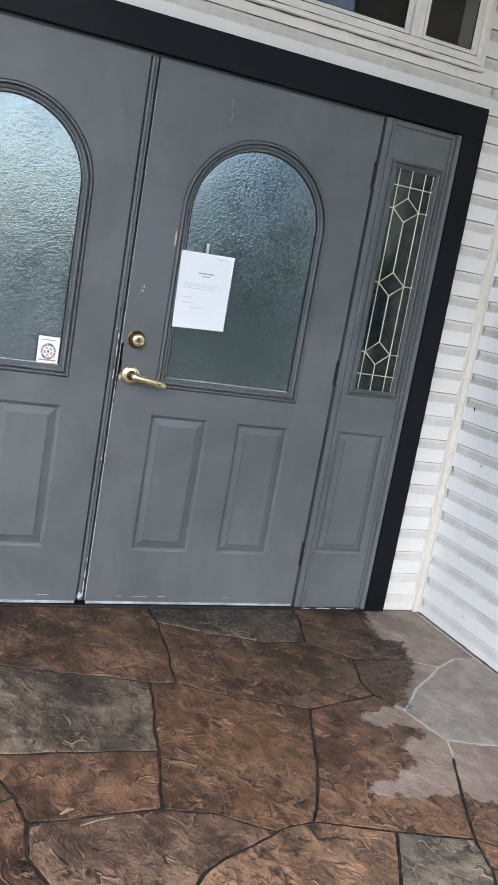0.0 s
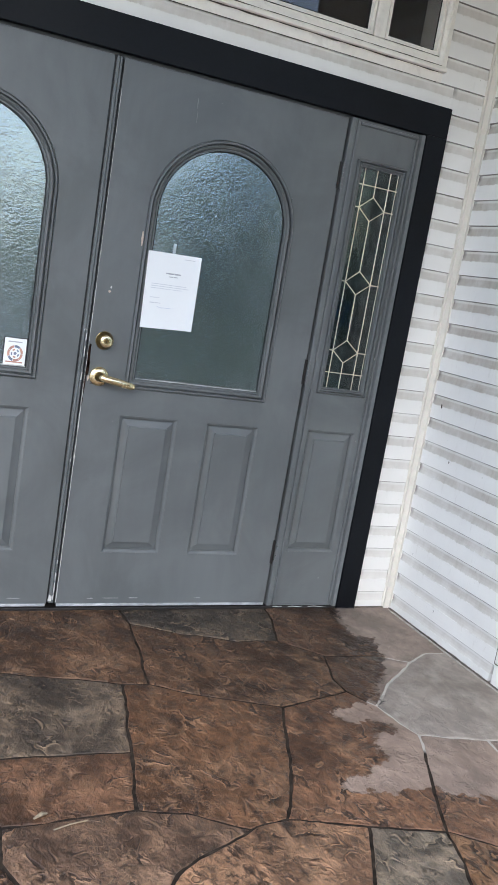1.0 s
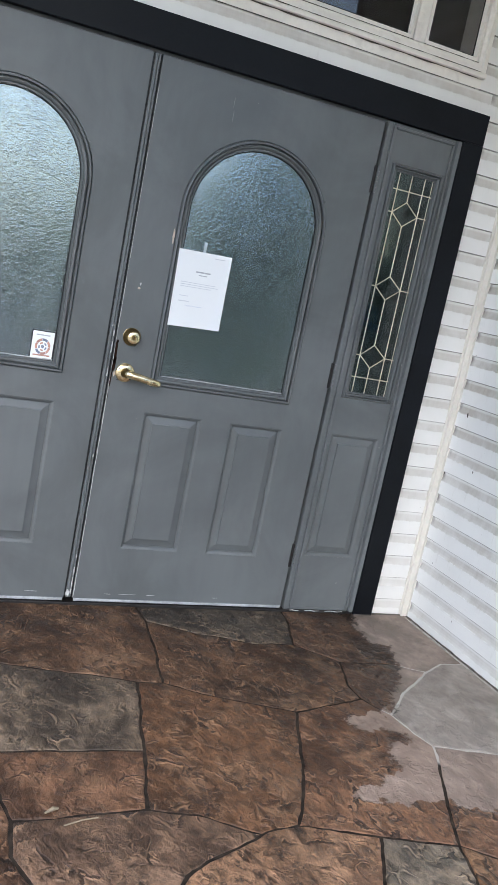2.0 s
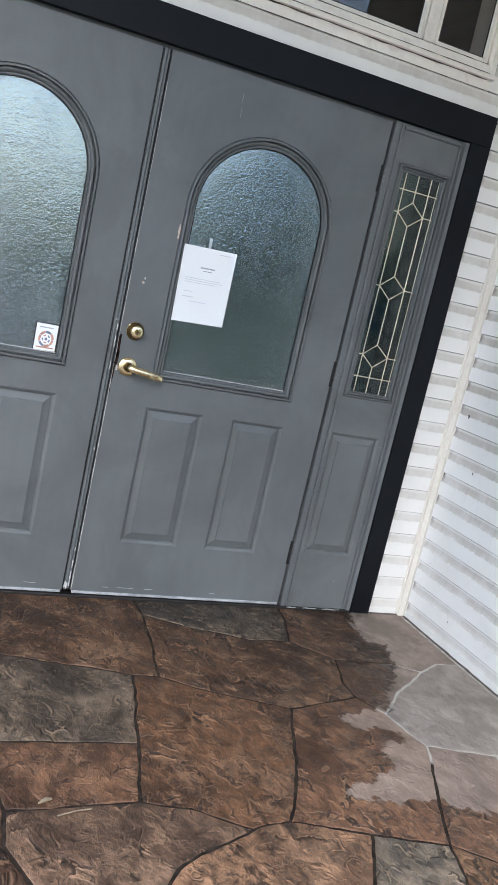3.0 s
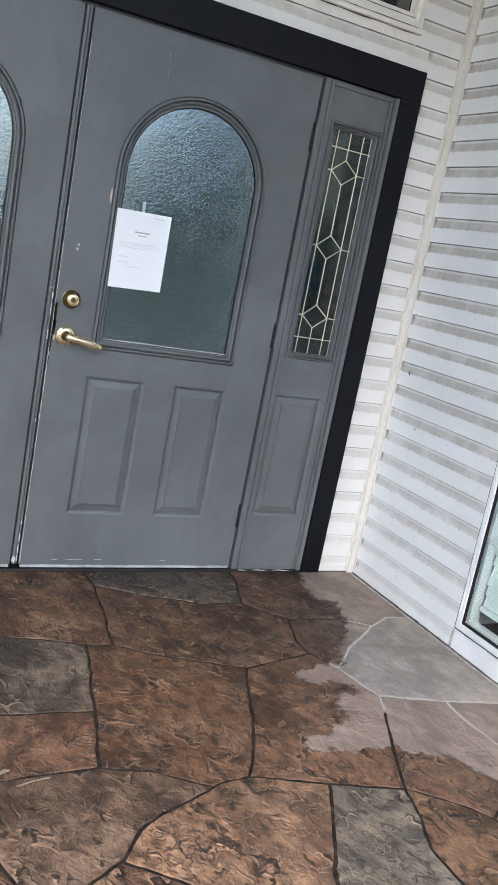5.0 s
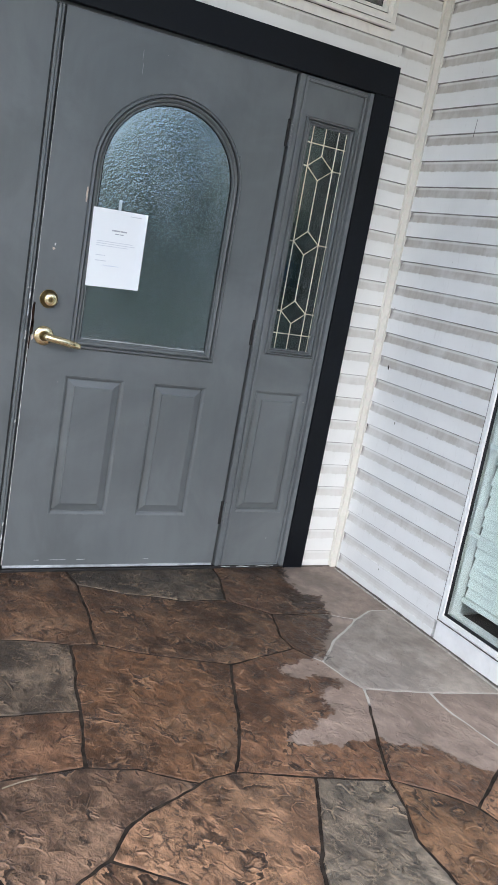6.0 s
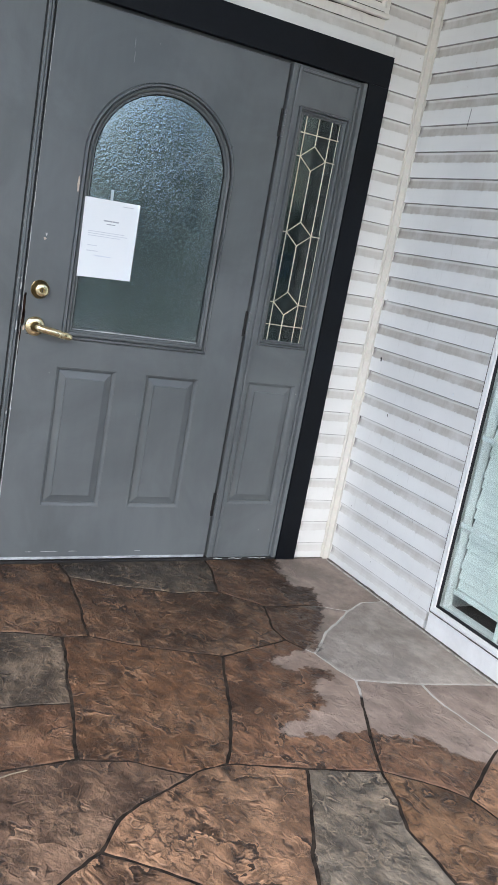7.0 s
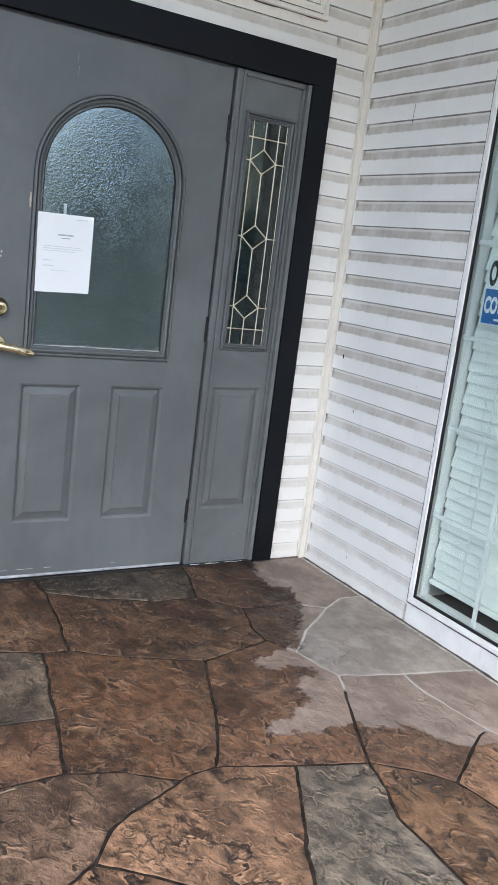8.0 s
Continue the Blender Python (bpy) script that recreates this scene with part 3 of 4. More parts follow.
# deadbolt and lever of the right-hand leaf
bolt = part("deadbolt", turned(0.061, 1.071, [(0.033, 0.001), (0.0335, -0.006), (0.031, -0.012), (0.0265, -0.017), (0.0245, -0.029), (0.0235, -0.030)]), DARKBRASS, right, "round tarnished brass deadbolt", True)
part("rim", turned(0.061, 1.071, [(0.0338, -0.003), (0.0345, -0.0045), (0.0338, -0.006)]), BRASS, bolt, "bright brass rim", True)
part("cylinder", turned(0.061, 1.071, [(0.0228, -0.0302), (0.0225, -0.0345), (0.0205, -0.0365), (0.011, -0.037)]), PALEBRASS, bolt, "polished pale brass face", True)
part("keyway", turned(0.061, 1.071, [(0.0095, -0.037), (0.0088, -0.0392), (0.005, -0.0388)], 16), DARKBRASS, bolt)
part("key_slot", box(0.0598, 0.0622, -0.040, -0.0372, 1.066, 1.076), DARKMETAL, bolt)
lever = part("door_handle", turned(0.058, 0.935, [(0.036, 0.001), (0.0365, -0.004), (0.034, -0.009), (0.026, -0.0125), (0.018, -0.0135)]), PALEBRASS, right, "worn brass lever handle", True)
part("hub", turned(0.058, 0.935, [(0.0185, -0.0125), (0.0175, -0.019), (0.0145, -0.023), (0.0135, -0.05), (0.010, -0.054)]), DARKBRASS, lever, "tarnished dark hub", True)
grip = rod([(0.050, -0.047, 0.9375), (0.06, -0.052, 0.937), (0.085, -0.0545, 0.933), (0.11, -0.055, 0.929), (0.145, -0.053, 0.922), (0.172, -0.050, 0.9165), (0.184, -0.048, 0.914), (0.1875, -0.0465, 0.9133)], 0.0150, 14, None, [0.55, 0.92, 1.0, 1.0, 0.95, 0.88, 0.72, 0.3])
part("grip", grip, PALEBRASS, lever, "brass grip worn pale", True)
part("wear_mark", patch(0.158, 0.921, 0.012, 0.006, -0.0658, 77), DARKBRASS, lever)
for dx, dz in ((-0.024, 0.012), (0.021, -0.02)):
    part("screw", turned(0.058 + dx, 0.935 + dz, [(0.004, -0.008), (0.004, -0.0115), (0.002, -0.012)], 10), DARKMETAL, lever)

# worn places at the meeting edge and on the faces
for k, (x, z, w, h, m) in enumerate([(0.010, 1.0, 0.015, 0.11, RUST), (0.007, 0.90, 0.010, 0.09, RUST), (0.011, 0.955, 0.018, 0.06, RUST), (0.005, 1.13, 0.004, 0.11, CHIP),
                                     (0.005, 0.62, 0.008, 0.018, CHIP), (0.1525, 1.46, 0.009, 0.07, TANCHIP), (0.29, 1.97, 0.0028, 0.04, SCRATCH), (0.2945, 1.925, 0.0026, 0.045, SCRATCH), (0.057, 1.252, 0.012, 0.011, TANCHIP), (0.061, 1.268, 0.006, 0.012, CHIP),
                                     (0.014, 0.978, 0.012, 0.03, RUST), (0.006, 0.845, 0.006, 0.06, RUST), (0.012, 1.045, 0.008, 0.02, RUST), (0.018, 0.925, 0.008, 0.022, TANCHIP), (0.052, 0.905, 0.05, 0.006, RUST), (0.14, 0.046, 0.03, 0.002, CHIP), (0.22, 0.0465, 0.08, 0.0018, CHIP), (0.32, 0.047, 0.05, 0.0028, CHIP), (0.6, 0.046, 0.03, 0.002, CHIP)]):
    part("paint_chip", patch(x, z, w, h, -0.0006, 11 + k), m, right, "chipped paint")
rnd = random.Random(21)
# Pale strip: chipped paint together with a painted highlight on the edge.
run = [(0.0049 + rnd.uniform(-0.0006, 0.0006), -0.0004, 0.03 + 0.022 * k) for k in range(88)]
part("worn_edge", rod(run, 0.0021, 6, None, [rnd.uniform(0.5, 1.15) * (1 if k < 40 else 0.45) for k in range(88)]), CHIP, right, "pale worn paint and painted highlight along the meeting edge")
z = 0.95
while z < 1.98:
    h = rnd.uniform(0.03, 0.11)
    if rnd.random() < 0.35:
        part("paint_chip", patch(0.0052 + rnd.uniform(-0.0008, 0.0008), z + h / 2, rnd.uniform(0.0034, 0.0056) * 0.7, h, -0.0008, round(z * 1000)), CHIP, right, "chipped paint")
    z += h * rnd.uniform(0.9, 1.3)
for k, (x, z, w, h) in enumerate([(-0.02, 0.048, 0.02, 0.03), (-0.16, 0.047, 0.06, 0.002)]):
    part("paint_chip", patch(x, z, w, h, -0.0068 if k == 0 else -0.0006, 40 + k), CHIP, left, "chipped paint")

solo("threshold", box(-0.94, 1.272, -0.012, 0.10, -0.004, 0.0105, 0.003), DARKMETAL, "dark metal door threshold", "threshold")

# ---- the sidelight ----
side = thing("window_1", (1.1, 0.02, 0.02), "grey-painted sidelight panel with narrow leaded glass", "sidelight window", "", "structure")
part("post", box(0.925, 0.943, -0.010, 0.06, 0.012, 2.066, 0.003), DOOR, side, "grey mullion post")
part("moulding", box(0.9435, 0.953, -0.006, 0.05, 0.012, 2.066, 0.003), DOOR, side)
part("moulding", box(0.9535, 0.966, -0.010, 0.05, 0.012, 2.066, 0.004), DOOR, side)
LITE2 = rect(0.985, 1.226, 0.963, 1.921)
part("slab", holed(rect(0.9665, 1.248, 0.0115, 2.066), [LITE2, rect(0.978, 1.210, 0.262, 0.806)], 0.0, 0.044), DOOR, side)
part("panel", raised_panel(0.984, 1.204, 0.268, 0.800), DOOR, side)
part("lite_frame", swept(LITE2, [(a * 0.78, b) for a, b in LITE_PROFILE]), DOOR, side, "moulded grey frame")
part("moulding", box(1.2345, 1.2445, -0.0105, 0.0, 0.022, 2.0445, 0.0028), DOOR, side)
part("moulding", box(0.967, 1.2445, -0.0105, 0.0, 2.045, 2.0555, 0.0028), DOOR, side)
part("moulding", box(0.967, 1.2445, -0.0065, 0.0, 0.0118, 0.0215, 0.0025), DOOR, side)
pane = part("glass", box(1.012, 1.199, 0.010, 0.014, 0.99, 1.895), LEADED, side, "clear leaded glass")
pane.visible_shadow = False


def came(x0, z0, x1, z1, w=0.0047):
    """One strip of brass-coloured leading."""
    a, b = Vector((x0, 0, z0)), Vector((x1, 0, z1))
    part("came", rod([a + Vector((0, 0.0085, 0)), b + Vector((0, 0.0085, 0))], w / 2, 6), CAME, side)


CX, L, R, HZ = 1.093, 1.034, 1.155, 0.048
DIAMONDS = (1.738, 1.438, 1.150)
for z in DIAMONDS:
    for dx, dz in ((L, HZ), (R, HZ), (L, -HZ), (R, -HZ)):
        came(CX, z + dz, dx, z)
    came(1.013, z, L, z)
    came(R, z, 1.198, z)
for x in (L, R):
    came(x, 0.992, x, 1.892)
for a, b in ((1.892, DIAMONDS[0] + HZ), (DIAMONDS[0] - HZ, DIAMONDS[1] + HZ), (DIAMONDS[1] - HZ, DIAMONDS[2] + HZ), (DIAMONDS[2] - HZ, 0.992)):
    came(CX, a, CX, b)
for z in (1.828, 1.057):
    came(1.013, z, 1.198, z)
came(1.192, 0.992, 1.192, 1.892, 0.003)

bm = bmesh.new()
for z in (0.012, 2.066):
    for x, y in ((1.2485, 0.03), (1.2485, -0.005), (1.2530, -0.0165), (1.2685, -0.0185), (1.2685, 0.03)):
        bm.verts.new((x, y, z))
bm.verts.ensure_lookup_table()
for k in range(5):
    bm.faces.new([bm.verts[i] for i in (k, (k + 1) % 5, 5 + (k + 1) % 5, 5 + k)])
bm.faces.new(bm.verts[:5])
bm.faces.new(bm.verts[5:])
part("stop", bm, DOOR, side)
for k, (a, b) in enumerate(((0.955, 1.0), (1.03, 1.10), (1.13, 1.22))):
    part("caulk", rod([(a, -0.0125, 0.009), ((2 * a + b) / 3, -0.0135, 0.011), ((a + 2 * b) / 3, -0.013, 0.008), (b, -0.0125, 0.010)], 0.0022, 6, None, [0.6, 1.2, 0.8, 0.5]), CHIP, side, "crumbling pale caulk")

# ---- the window over the doors ----
over = thing("window_2", (0, 0.02, 2.32), "white vinyl window band with dark glass above the doors", "window", "", "structure")
part("apron", box(-1.33, 1.297, -0.010, 0.0125, 2.279, 2.3165, 0.002), SILL, over, "weathered white apron board")
part("sill", box(-1.335, 1.302, -0.030, 0.0125, 2.317, 2.336, 0.004), SILL, over, "weathered white sill")
OUT2 = rect(-1.33, 1.297, 2.3365, 2.87)
part("window_frame", swept(OUT2, [(0, 0.0125), (0, -0.024), (0.018, -0.026), (0.021, -0.016), (0.034, -0.014), (0.036, 0.05)]), UPPER, over, "white vinyl frame")


def sash(parent, x0, x1):
    s = part("sash", swept(rect(x0, x1, 2.3765, 2.832), [(0, 0.03), (0, -0.006), (0.012, -0.008), (0.016, 0.002), (0.019, 0.012)]), UPPER, parent)
    # Dark bead added for the shade line between sash and glass.
    part("gasket", swept(rect(x0 + 0.0165, x1 - 0.0165, 2.393, 2.8155), [(0, 0.0125), (0, 0.0075), (0.0042, 0.0085), (0.0042, 0.0125)]), RUBBER, s, "dark bead added for the shade at the glass edge")
    p = part("pane", box(x0 + 0.017, x1 - 0.017, 0.012, 0.016, 2.39, 2.816), SCREENED, s)
    p.visible_shadow = False


for a, b in ((1.005, 1.26), (0.45, 0.947), (-0.48, 0.42), (-0.98, -0.51), (-1.293, -1.04)):
    sash(over, a, b)
for a, b in ((0.948, 1.004), (0.421, 0.449), (-0.509, -0.481), (-1.039, -0.981)):
    part("mullion", box(a + 0.003, b - 0.003, -0.012, 0.05, 2.373, 2.834, 0.003), UPPER, over)

# Dark lines added along ledges and gaps: grime together with their shade.
rnd = random.Random(9)
for z, y, r in ((2.3165, -0.0135, 0.0042), (2.3385, -0.0255, 0.0016), (2.2785, -0.0075, 0.0022), (2.3745, -0.0075, 0.0018)):
    run = [(-1.325 + 0.05 * k, y, z) for k in range(53)]
    part("dirt_line", rod(run, r, 6, None, [rnd.uniform(0.25, 1.15) for _ in run]), GRITSHADE, over, "grime and painted shade along the ledge")

# ---- the tall window in the side wall ----
XF = 1.557
tall = thing("window_3", (1.58, -1.22, 0.1), "tall white vinyl window with a grid of panes", "window", "", "structure")


def on_side(bm):
    """From the plane of the doors to the side wall: x runs along -y, and the front looks to -x."""
    bmesh.ops.rotate(bm, cent=(0, 0, 0), matrix=Matrix.Rotation(radians(-90), 3, "Z"), verts=bm.verts[:])
    return bm


def at_side(bm, x):
    on_side(bm)
    bmesh.ops.translate(bm, vec=(x, 0, 0), verts=bm.verts[:])
    return bm


WY0, WY1, WZ0, WZ1 = 0.752, 1.70, 0.090, 2.225
part("window_frame", at_side(swept(rect(WY0, WY1, WZ0, WZ1), [(0, 0.02), (0, 0.003), (0.003, 0.0), (0.010, 0.0), (0.011, 0.003), (0.0135, 0.003), (0.0145, 0.0), (0.024, 0.001), (0.0265, 0.004), (0.027, 0.05)]), XF), FRAME, tall, "white vinyl frame")
part("gasket", at_side(swept(rect(WY0 + 0.033, WY1 - 0.033, WZ0 + 0.033, WZ1 - 0.033), [(-0.0055, 0.015), (-0.0055, 0.006), (0.004, 0.0075), (0.0045, 0.015)]), XF), RUBBER, tall, "black glazing gasket")
pane = part("glass", box(XF + 0.010, XF + 0.014, -WY1 + 0.034, -WY0 - 0.034, WZ0 + 0.034, WZ1 - 0.034), CLEAR, tall, "clear window glass")
pane.visible_shadow = False
for y in (1.092, 1.372):
    part("muntin", box(XF + 0.020, XF + 0.0265, -y - 0.010, -y + 0.010, WZ0 + 0.0365, WZ1 - 0.0365, 0.002), FRAME, tall, "white grille bar")
for z in (0.470, 0.817, 1.163, 1.510, 1.857):
    part("muntin", box(XF + 0.0215, XF + 0.0262, -WY1 + 0.0365, -WY0 - 0.0365, z - 0.0095, z + 0.0095, 0.002), FRAME, tall, "white grille bar")
part("reveal", at_side(swept(rect(0.797, 1.655, 0.131, 2.18), [(0, 0.062), (-0.0005, 0.112)]), XF - 0.04), FRAME, tall, "white inner lining")
part("window_sill", box(XF + 0.024, 1.626, -1.655, -0.797, 0.121, 0.130), FRAME, tall, "white inner sill")
solo("skirt_board", box(1.5600, 1.5785, -1.755, -0.7525, -0.004, 0.0865, 0.002), FRAME, "dirty white board under the window", "skirting")

rnd = random.Random(12)
run = [(1.5585, -0.7535 - 0.035 * k, 0.0882) for k in range(28)]
part("caulk", rod(run, 0.0024, 6, None, [rnd.uniform(0.6, 1.2) for _ in run]), GRITSHADE, tall, "grimy line under the frame")
run = [(1.5605, -0.7512, 0.09 + 0.05 * k) for k in range(43)]
part("caulk", rod(run, 0.0020, 6, None, [rnd.uniform(0.5, 1.2) for _ in run]), GRITSHADE, tall, "grimy line beside the frame")
# Dark strip added behind the sill, standing in for the unlit room.
part("inner_ledge", box(1.6265, 1.745, -1.654, -0.798, 0.1215, 0.1235), DARKMETAL, tall, "dark strip added for the unlit room under the blind")

# the blind behind the tall window
XB = 1.632
blind = thing("window_blind", (XB, -1.22, 0.17), "closed cream slatted blind hanging behind the window", "blind")
for k in range(46):
    z = 0.232 + 0.0415 * k
    bm = bmesh.new()
    dy = 0.004 * ((k * 7) % 3 - 1)
    prof = [(-0.0125, -0.0222), (-0.0108, -0.008), (-0.0076, 0.008), (-0.0030, 0.0222)]
    for side_y in (-0.806 + dy, -1.645 + dy):
        for off in (0.0, 0.0022):
            for px, pz in prof:
                bm.verts.new((XB + px + off, side_y, z + pz))
    bm.verts.ensure_lookup_table()
    for face in range(3):
        a = face
        bm.faces.new([bm.verts[i] for i in (a, a + 1, a + 9, a + 8)])
        bm.faces.new([bm.verts[i] for i in (a + 4, a + 12, a + 13, a + 5)])
        bm.faces.new([bm.verts[i] for i in (a, a + 4, a + 5, a + 1)])
        bm.faces.new([bm.verts[i] for i in (a + 8, a + 9, a + 13, a + 12)])
    bm.faces.new([bm.verts[i] for i in (0, 8, 12, 4)])
    bm.faces.new([bm.verts[i] for i in (3, 7, 15, 11)])
    part("slat", bm, SLAT, blind)
part("bottom_rail", box(XB - 0.022, XB + 0.016, -1.648, -0.803, 0.184, 0.206, 0.004), SLAT, blind)
part("head_rail", box(XB - 0.025, XB + 0.03, -1.65, -0.80, 2.135, 2.178, 0.003), SLAT, blind)
for y in (-0.965, -1.225, -1.49):
    part("ladder_cord", rod([(XB - 0.0165, y, 0.19), (XB - 0.0165, y, 2.14)], 0.0013, 6), SLAT, blind)

# the sign hung inside the glass
sign = thing("window_sign", (1.592, -1.0, 1.23), "white and blue plastic notice sign behind the window glass", "sign")
part("board", box(1.588, 1.592, -1.17, -0.852, 1.221, 1.462, 0.001), PAPER, sign)
part("blue_field", box(1.5868, 1.588, -1.166, -0.856, 1.226, 1.349), SIGNBLUE, sign, "blue lower half")


def lettering(text, size, y, z, mat, parent, squeeze):
    """Built-in letters, standing on the side wall's plane."""
    cu = bpy.data.curves.new("lettering", "FONT")
    cu.body, cu.size, cu.extrude = text, size, 0.0004
    cu.offset = size * 0.045
    ob = new("lettering", cu)
    me = bpy.data.meshes.new_from_object(ob)
    bpy.data.objects.remove(ob)
    low = min(v.co.x for v in me.vertices)
    me.transform(Matrix.Translation((1.586, y, z)) @ Matrix.Rotation(radians(-90), 4, "Z") @ Matrix.Rotation(radians(90), 4, "X") @ Matrix.Diagonal((squeeze, 1, 1, 1)) @ Matrix.Translation((-low, 0, 0)))
    bm = bmesh.new()
    bm.from_mesh(me)
    part("lettering", bm, mat, parent)


lettering("O", 0.115, -0.862, 1.366, SIGNBLACK, sign, 0.42)
lettering("CO", 0.078, -0.862, 1.266, PAPER, sign, 0.52)
part("bar", box(1.5852, 1.5867, -0.938, -0.930, 1.266, 1.321), PAPER, sign)
part("bar", box(1.5852, 1.5867, -0.99, -0.918, 1.238, 1.246), PAPER, sign)

# ---- the notice, its tape, and the sticker ----
notice = thing("paper_notice", (0.29, 0.009, 1.283), "white letter-size printed notice taped to the door glass", "notice")
TL, TR, BR, BL = (0.181, 1.424), (0.397, 1.428), (0.397, 1.145), (0.186, 1.139)


def sheet_y(u, v):
    """The sheet leans from the frame's bead onto the glass."""
    return -0.0075 + 0.0135 * min(1.0, u * 1.15) - 0.0004 * math.sin(4 * u + 3 * v)


bm = bmesh.new()
grid = []
for i in range(9):
    row = []
    for j in range(17):
        u, v = j / 16, i / 8
        x = (1 - v) * ((1 - u) * TL[0] + u * TR[0]) + v * ((1 - u) * BL[0] + u * BR[0])
        z = (1 - v) * ((1 - u) * TL[1] + u * TR[1]) + v * ((1 - u) * BL[1] + u * BR[1])
        row.append(bm.verts.new((x, sheet_y(u, v), z)))
    grid.append(row)
for a, b in zip(grid, grid[1:]):
    for j in range(16):
        bm.faces.new((a[j], b[j], b[j + 1], a[j + 1]))
bm.normal_update()
bmesh.ops.solidify(bm, geom=bm.faces[:], thickness=-0.0004)
part("sheet", bm, PAPER, notice)


def print_bar(u0, u1, v, h, mat, lean=0.0):
    """A line of print that cannot be read, following the sheet."""
    bm, ends = bmesh.new(), []
    for k in range(7):
        u = u0 + (u1 - u0) * k / 6
        x = TL[0] + (TR[0] - TL[0]) * u + 0.003 * v
        z = TL[1] - 0.283 * v + 0.004 * u + lean * k / 6
        ends.append([bm.verts.new((x, sheet_y(u, v) - 0.0013, z + s * h / 2)) for s in (-1, 1)])
    for a, b in zip(ends, ends[1:]):
        bm.faces.new((a[0], b[0], b[1], a[1]))
    bm.normal_update()
    bmesh.ops.solidify(bm, geom=bm.faces[:], thickness=0.0003)
    part("text_line", bm, mat, notice)


def words(u0, u1, v, h, mat, seed):
    """A line of print broken into words."""
    rnd, u = random.Random(seed), u0
    while u < u1 - 0.02:
        w = min(rnd.uniform(0.05, 0.16), u1 - u)
        print_bar(u, u + w, v, h, mat)
        u += w + 0.009


words(0.37, 0.645, 0.265, 0.0052, INK, 2)
words(0.43, 0.59, 0.305, 0.0034, INK, 3)
words(0.68, 0.88, 0.055, 0.0026, FAINT, 4)
for v, u1 in ((0.415, 0.80), (0.443, 0.83), (0.471, 0.70)):
    words(0.12, u1, v, 0.0026, FAINT, round(v * 1000))
words(0.13, 0.30, 0.595, 0.0028, FAINT, 6)
words(0.13, 0.33, 0.665, 0.0034, FAINT, 7)
pen = [(0.27 + 0.3 * k / 22, 0.722 - 0.009 * math.sin(k * 1.35 + 0.02 * k * k) * (1 if k < 10 else 0.4)) for k in range(23)]
for (u0, v0), (u1, v1) in zip(pen, pen[1:]):
    print_bar(u0, u1 + 0.004, v0, 0.0011, BLUEINK, 0.283 * (v0 - v1))
part("tape", box(0.278, 0.289, 0.0042, 0.0052, 1.421, 1.464), TAPE, notice, "strip of clear tape")

sticker = thing("sticker", (-0.252, 0.009, 0.989), "small white square sticker with a round emblem on the glass", "sticker")
part("backing", box(-0.2935, -0.2165, 0.0080, 0.0092, 0.9415, 1.0385), PAPER, sticker)
part("border", swept(rect(-0.2965, -0.2135, 0.9385, 1.0415), [(0, 0.0093), (0, 0.0078), (0.003, 0.0078), (0.003, 0.0093)]), SIGNBLACK, sticker)


def arc_block(a0, a1, r0, r1, mat):
    bm, n = bmesh.new(), 5
    lines = [[bm.verts.new((-0.254 + r * math.cos(a0 + (a1 - a0) * k / n), 0.0074, 0.984 + 1.08 * r * math.sin(a0 + (a1 - a0) * k / n))) for r in (r0, r1)] for k in range(n + 1)]
    for p, q in zip(lines, lines[1:]):
        bm.faces.new((p[0], q[0], q[1], p[1]))
    bm.normal_update()
    bmesh.ops.solidify(bm, geom=bm.faces[:], thickness=0.0004)
    part("emblem_segment", bm, mat, sticker)


for k in range(7):
    arc_block(2 * math.pi * k / 7, 2 * math.pi * (k + 0.93) / 7, 0.0195, 0.0275, (STICKRED, STICKBLUE, STICKRED)[k % 3])
for k in range(5):
    arc_block(0.4 + 2 * math.pi * k / 5, 0.4 + 2 * math.pi * (k + 0.6) / 5, 0.010, 0.015, (STICKBLUE, STICKRED)[k % 2])
arc_block(0, 6.28, 0.0005, 0.006, STICKBLUE)
part("text_line", box(-0.281, -0.232, 0.0072, 0.0082, 1.0235, 1.0275), INK, sticker)
part("text_line", box(-0.285, -0.225, 0.0072, 0.0082, 0.950, 0.955), STICKRED, sticker)

# ---- small loose things ----
straw = thing("dry_straw", (-0.2, -1.31, 0.0), "dry straw bits lying on the porch stones", "straw")
part("stem", rod([(-0.245, -1.318, 0.004), (-0.20, -1.305, 0.0055), (-0.158, -1.297, 0.004)], 0.0019, 7), STRAW, straw)
part("stem", rod([(-0.285, -1.268, 0.004), (-0.265, -1.258, 0.008), (-0.25, -1.252, 0.004)], 0.006, 7, None, [0.4, 1, 0.5]), STRAW, straw)
for y, z, s in ((-0.098, 0.978, 0.010), (-0.225, 0.757, 0.0075), (-0.035, 0.70, 0.006), (-0.11, 0.30, 0.004), (-0.33, 0.12, 0.005)):
    bm = bmesh.new()
    bmesh.ops.create_icosphere(bm, subdivisions=2, radius=1.0)
    for v in bm.verts:
        v.co = Vector((1.5625 + 0.22 * s * v.co.x, y + 0.45 * s * v.co.y + 0.3 * s * v.co.z, z + s * v.co.z)) + 0.15 * s * noise.noise_vector(v.co * 2 + Vector((y, z, 0)) * 30)
    solo("mud_speck", bm, MUD, "dark dried speck stuck on the white siding", "mud speck", "thing")

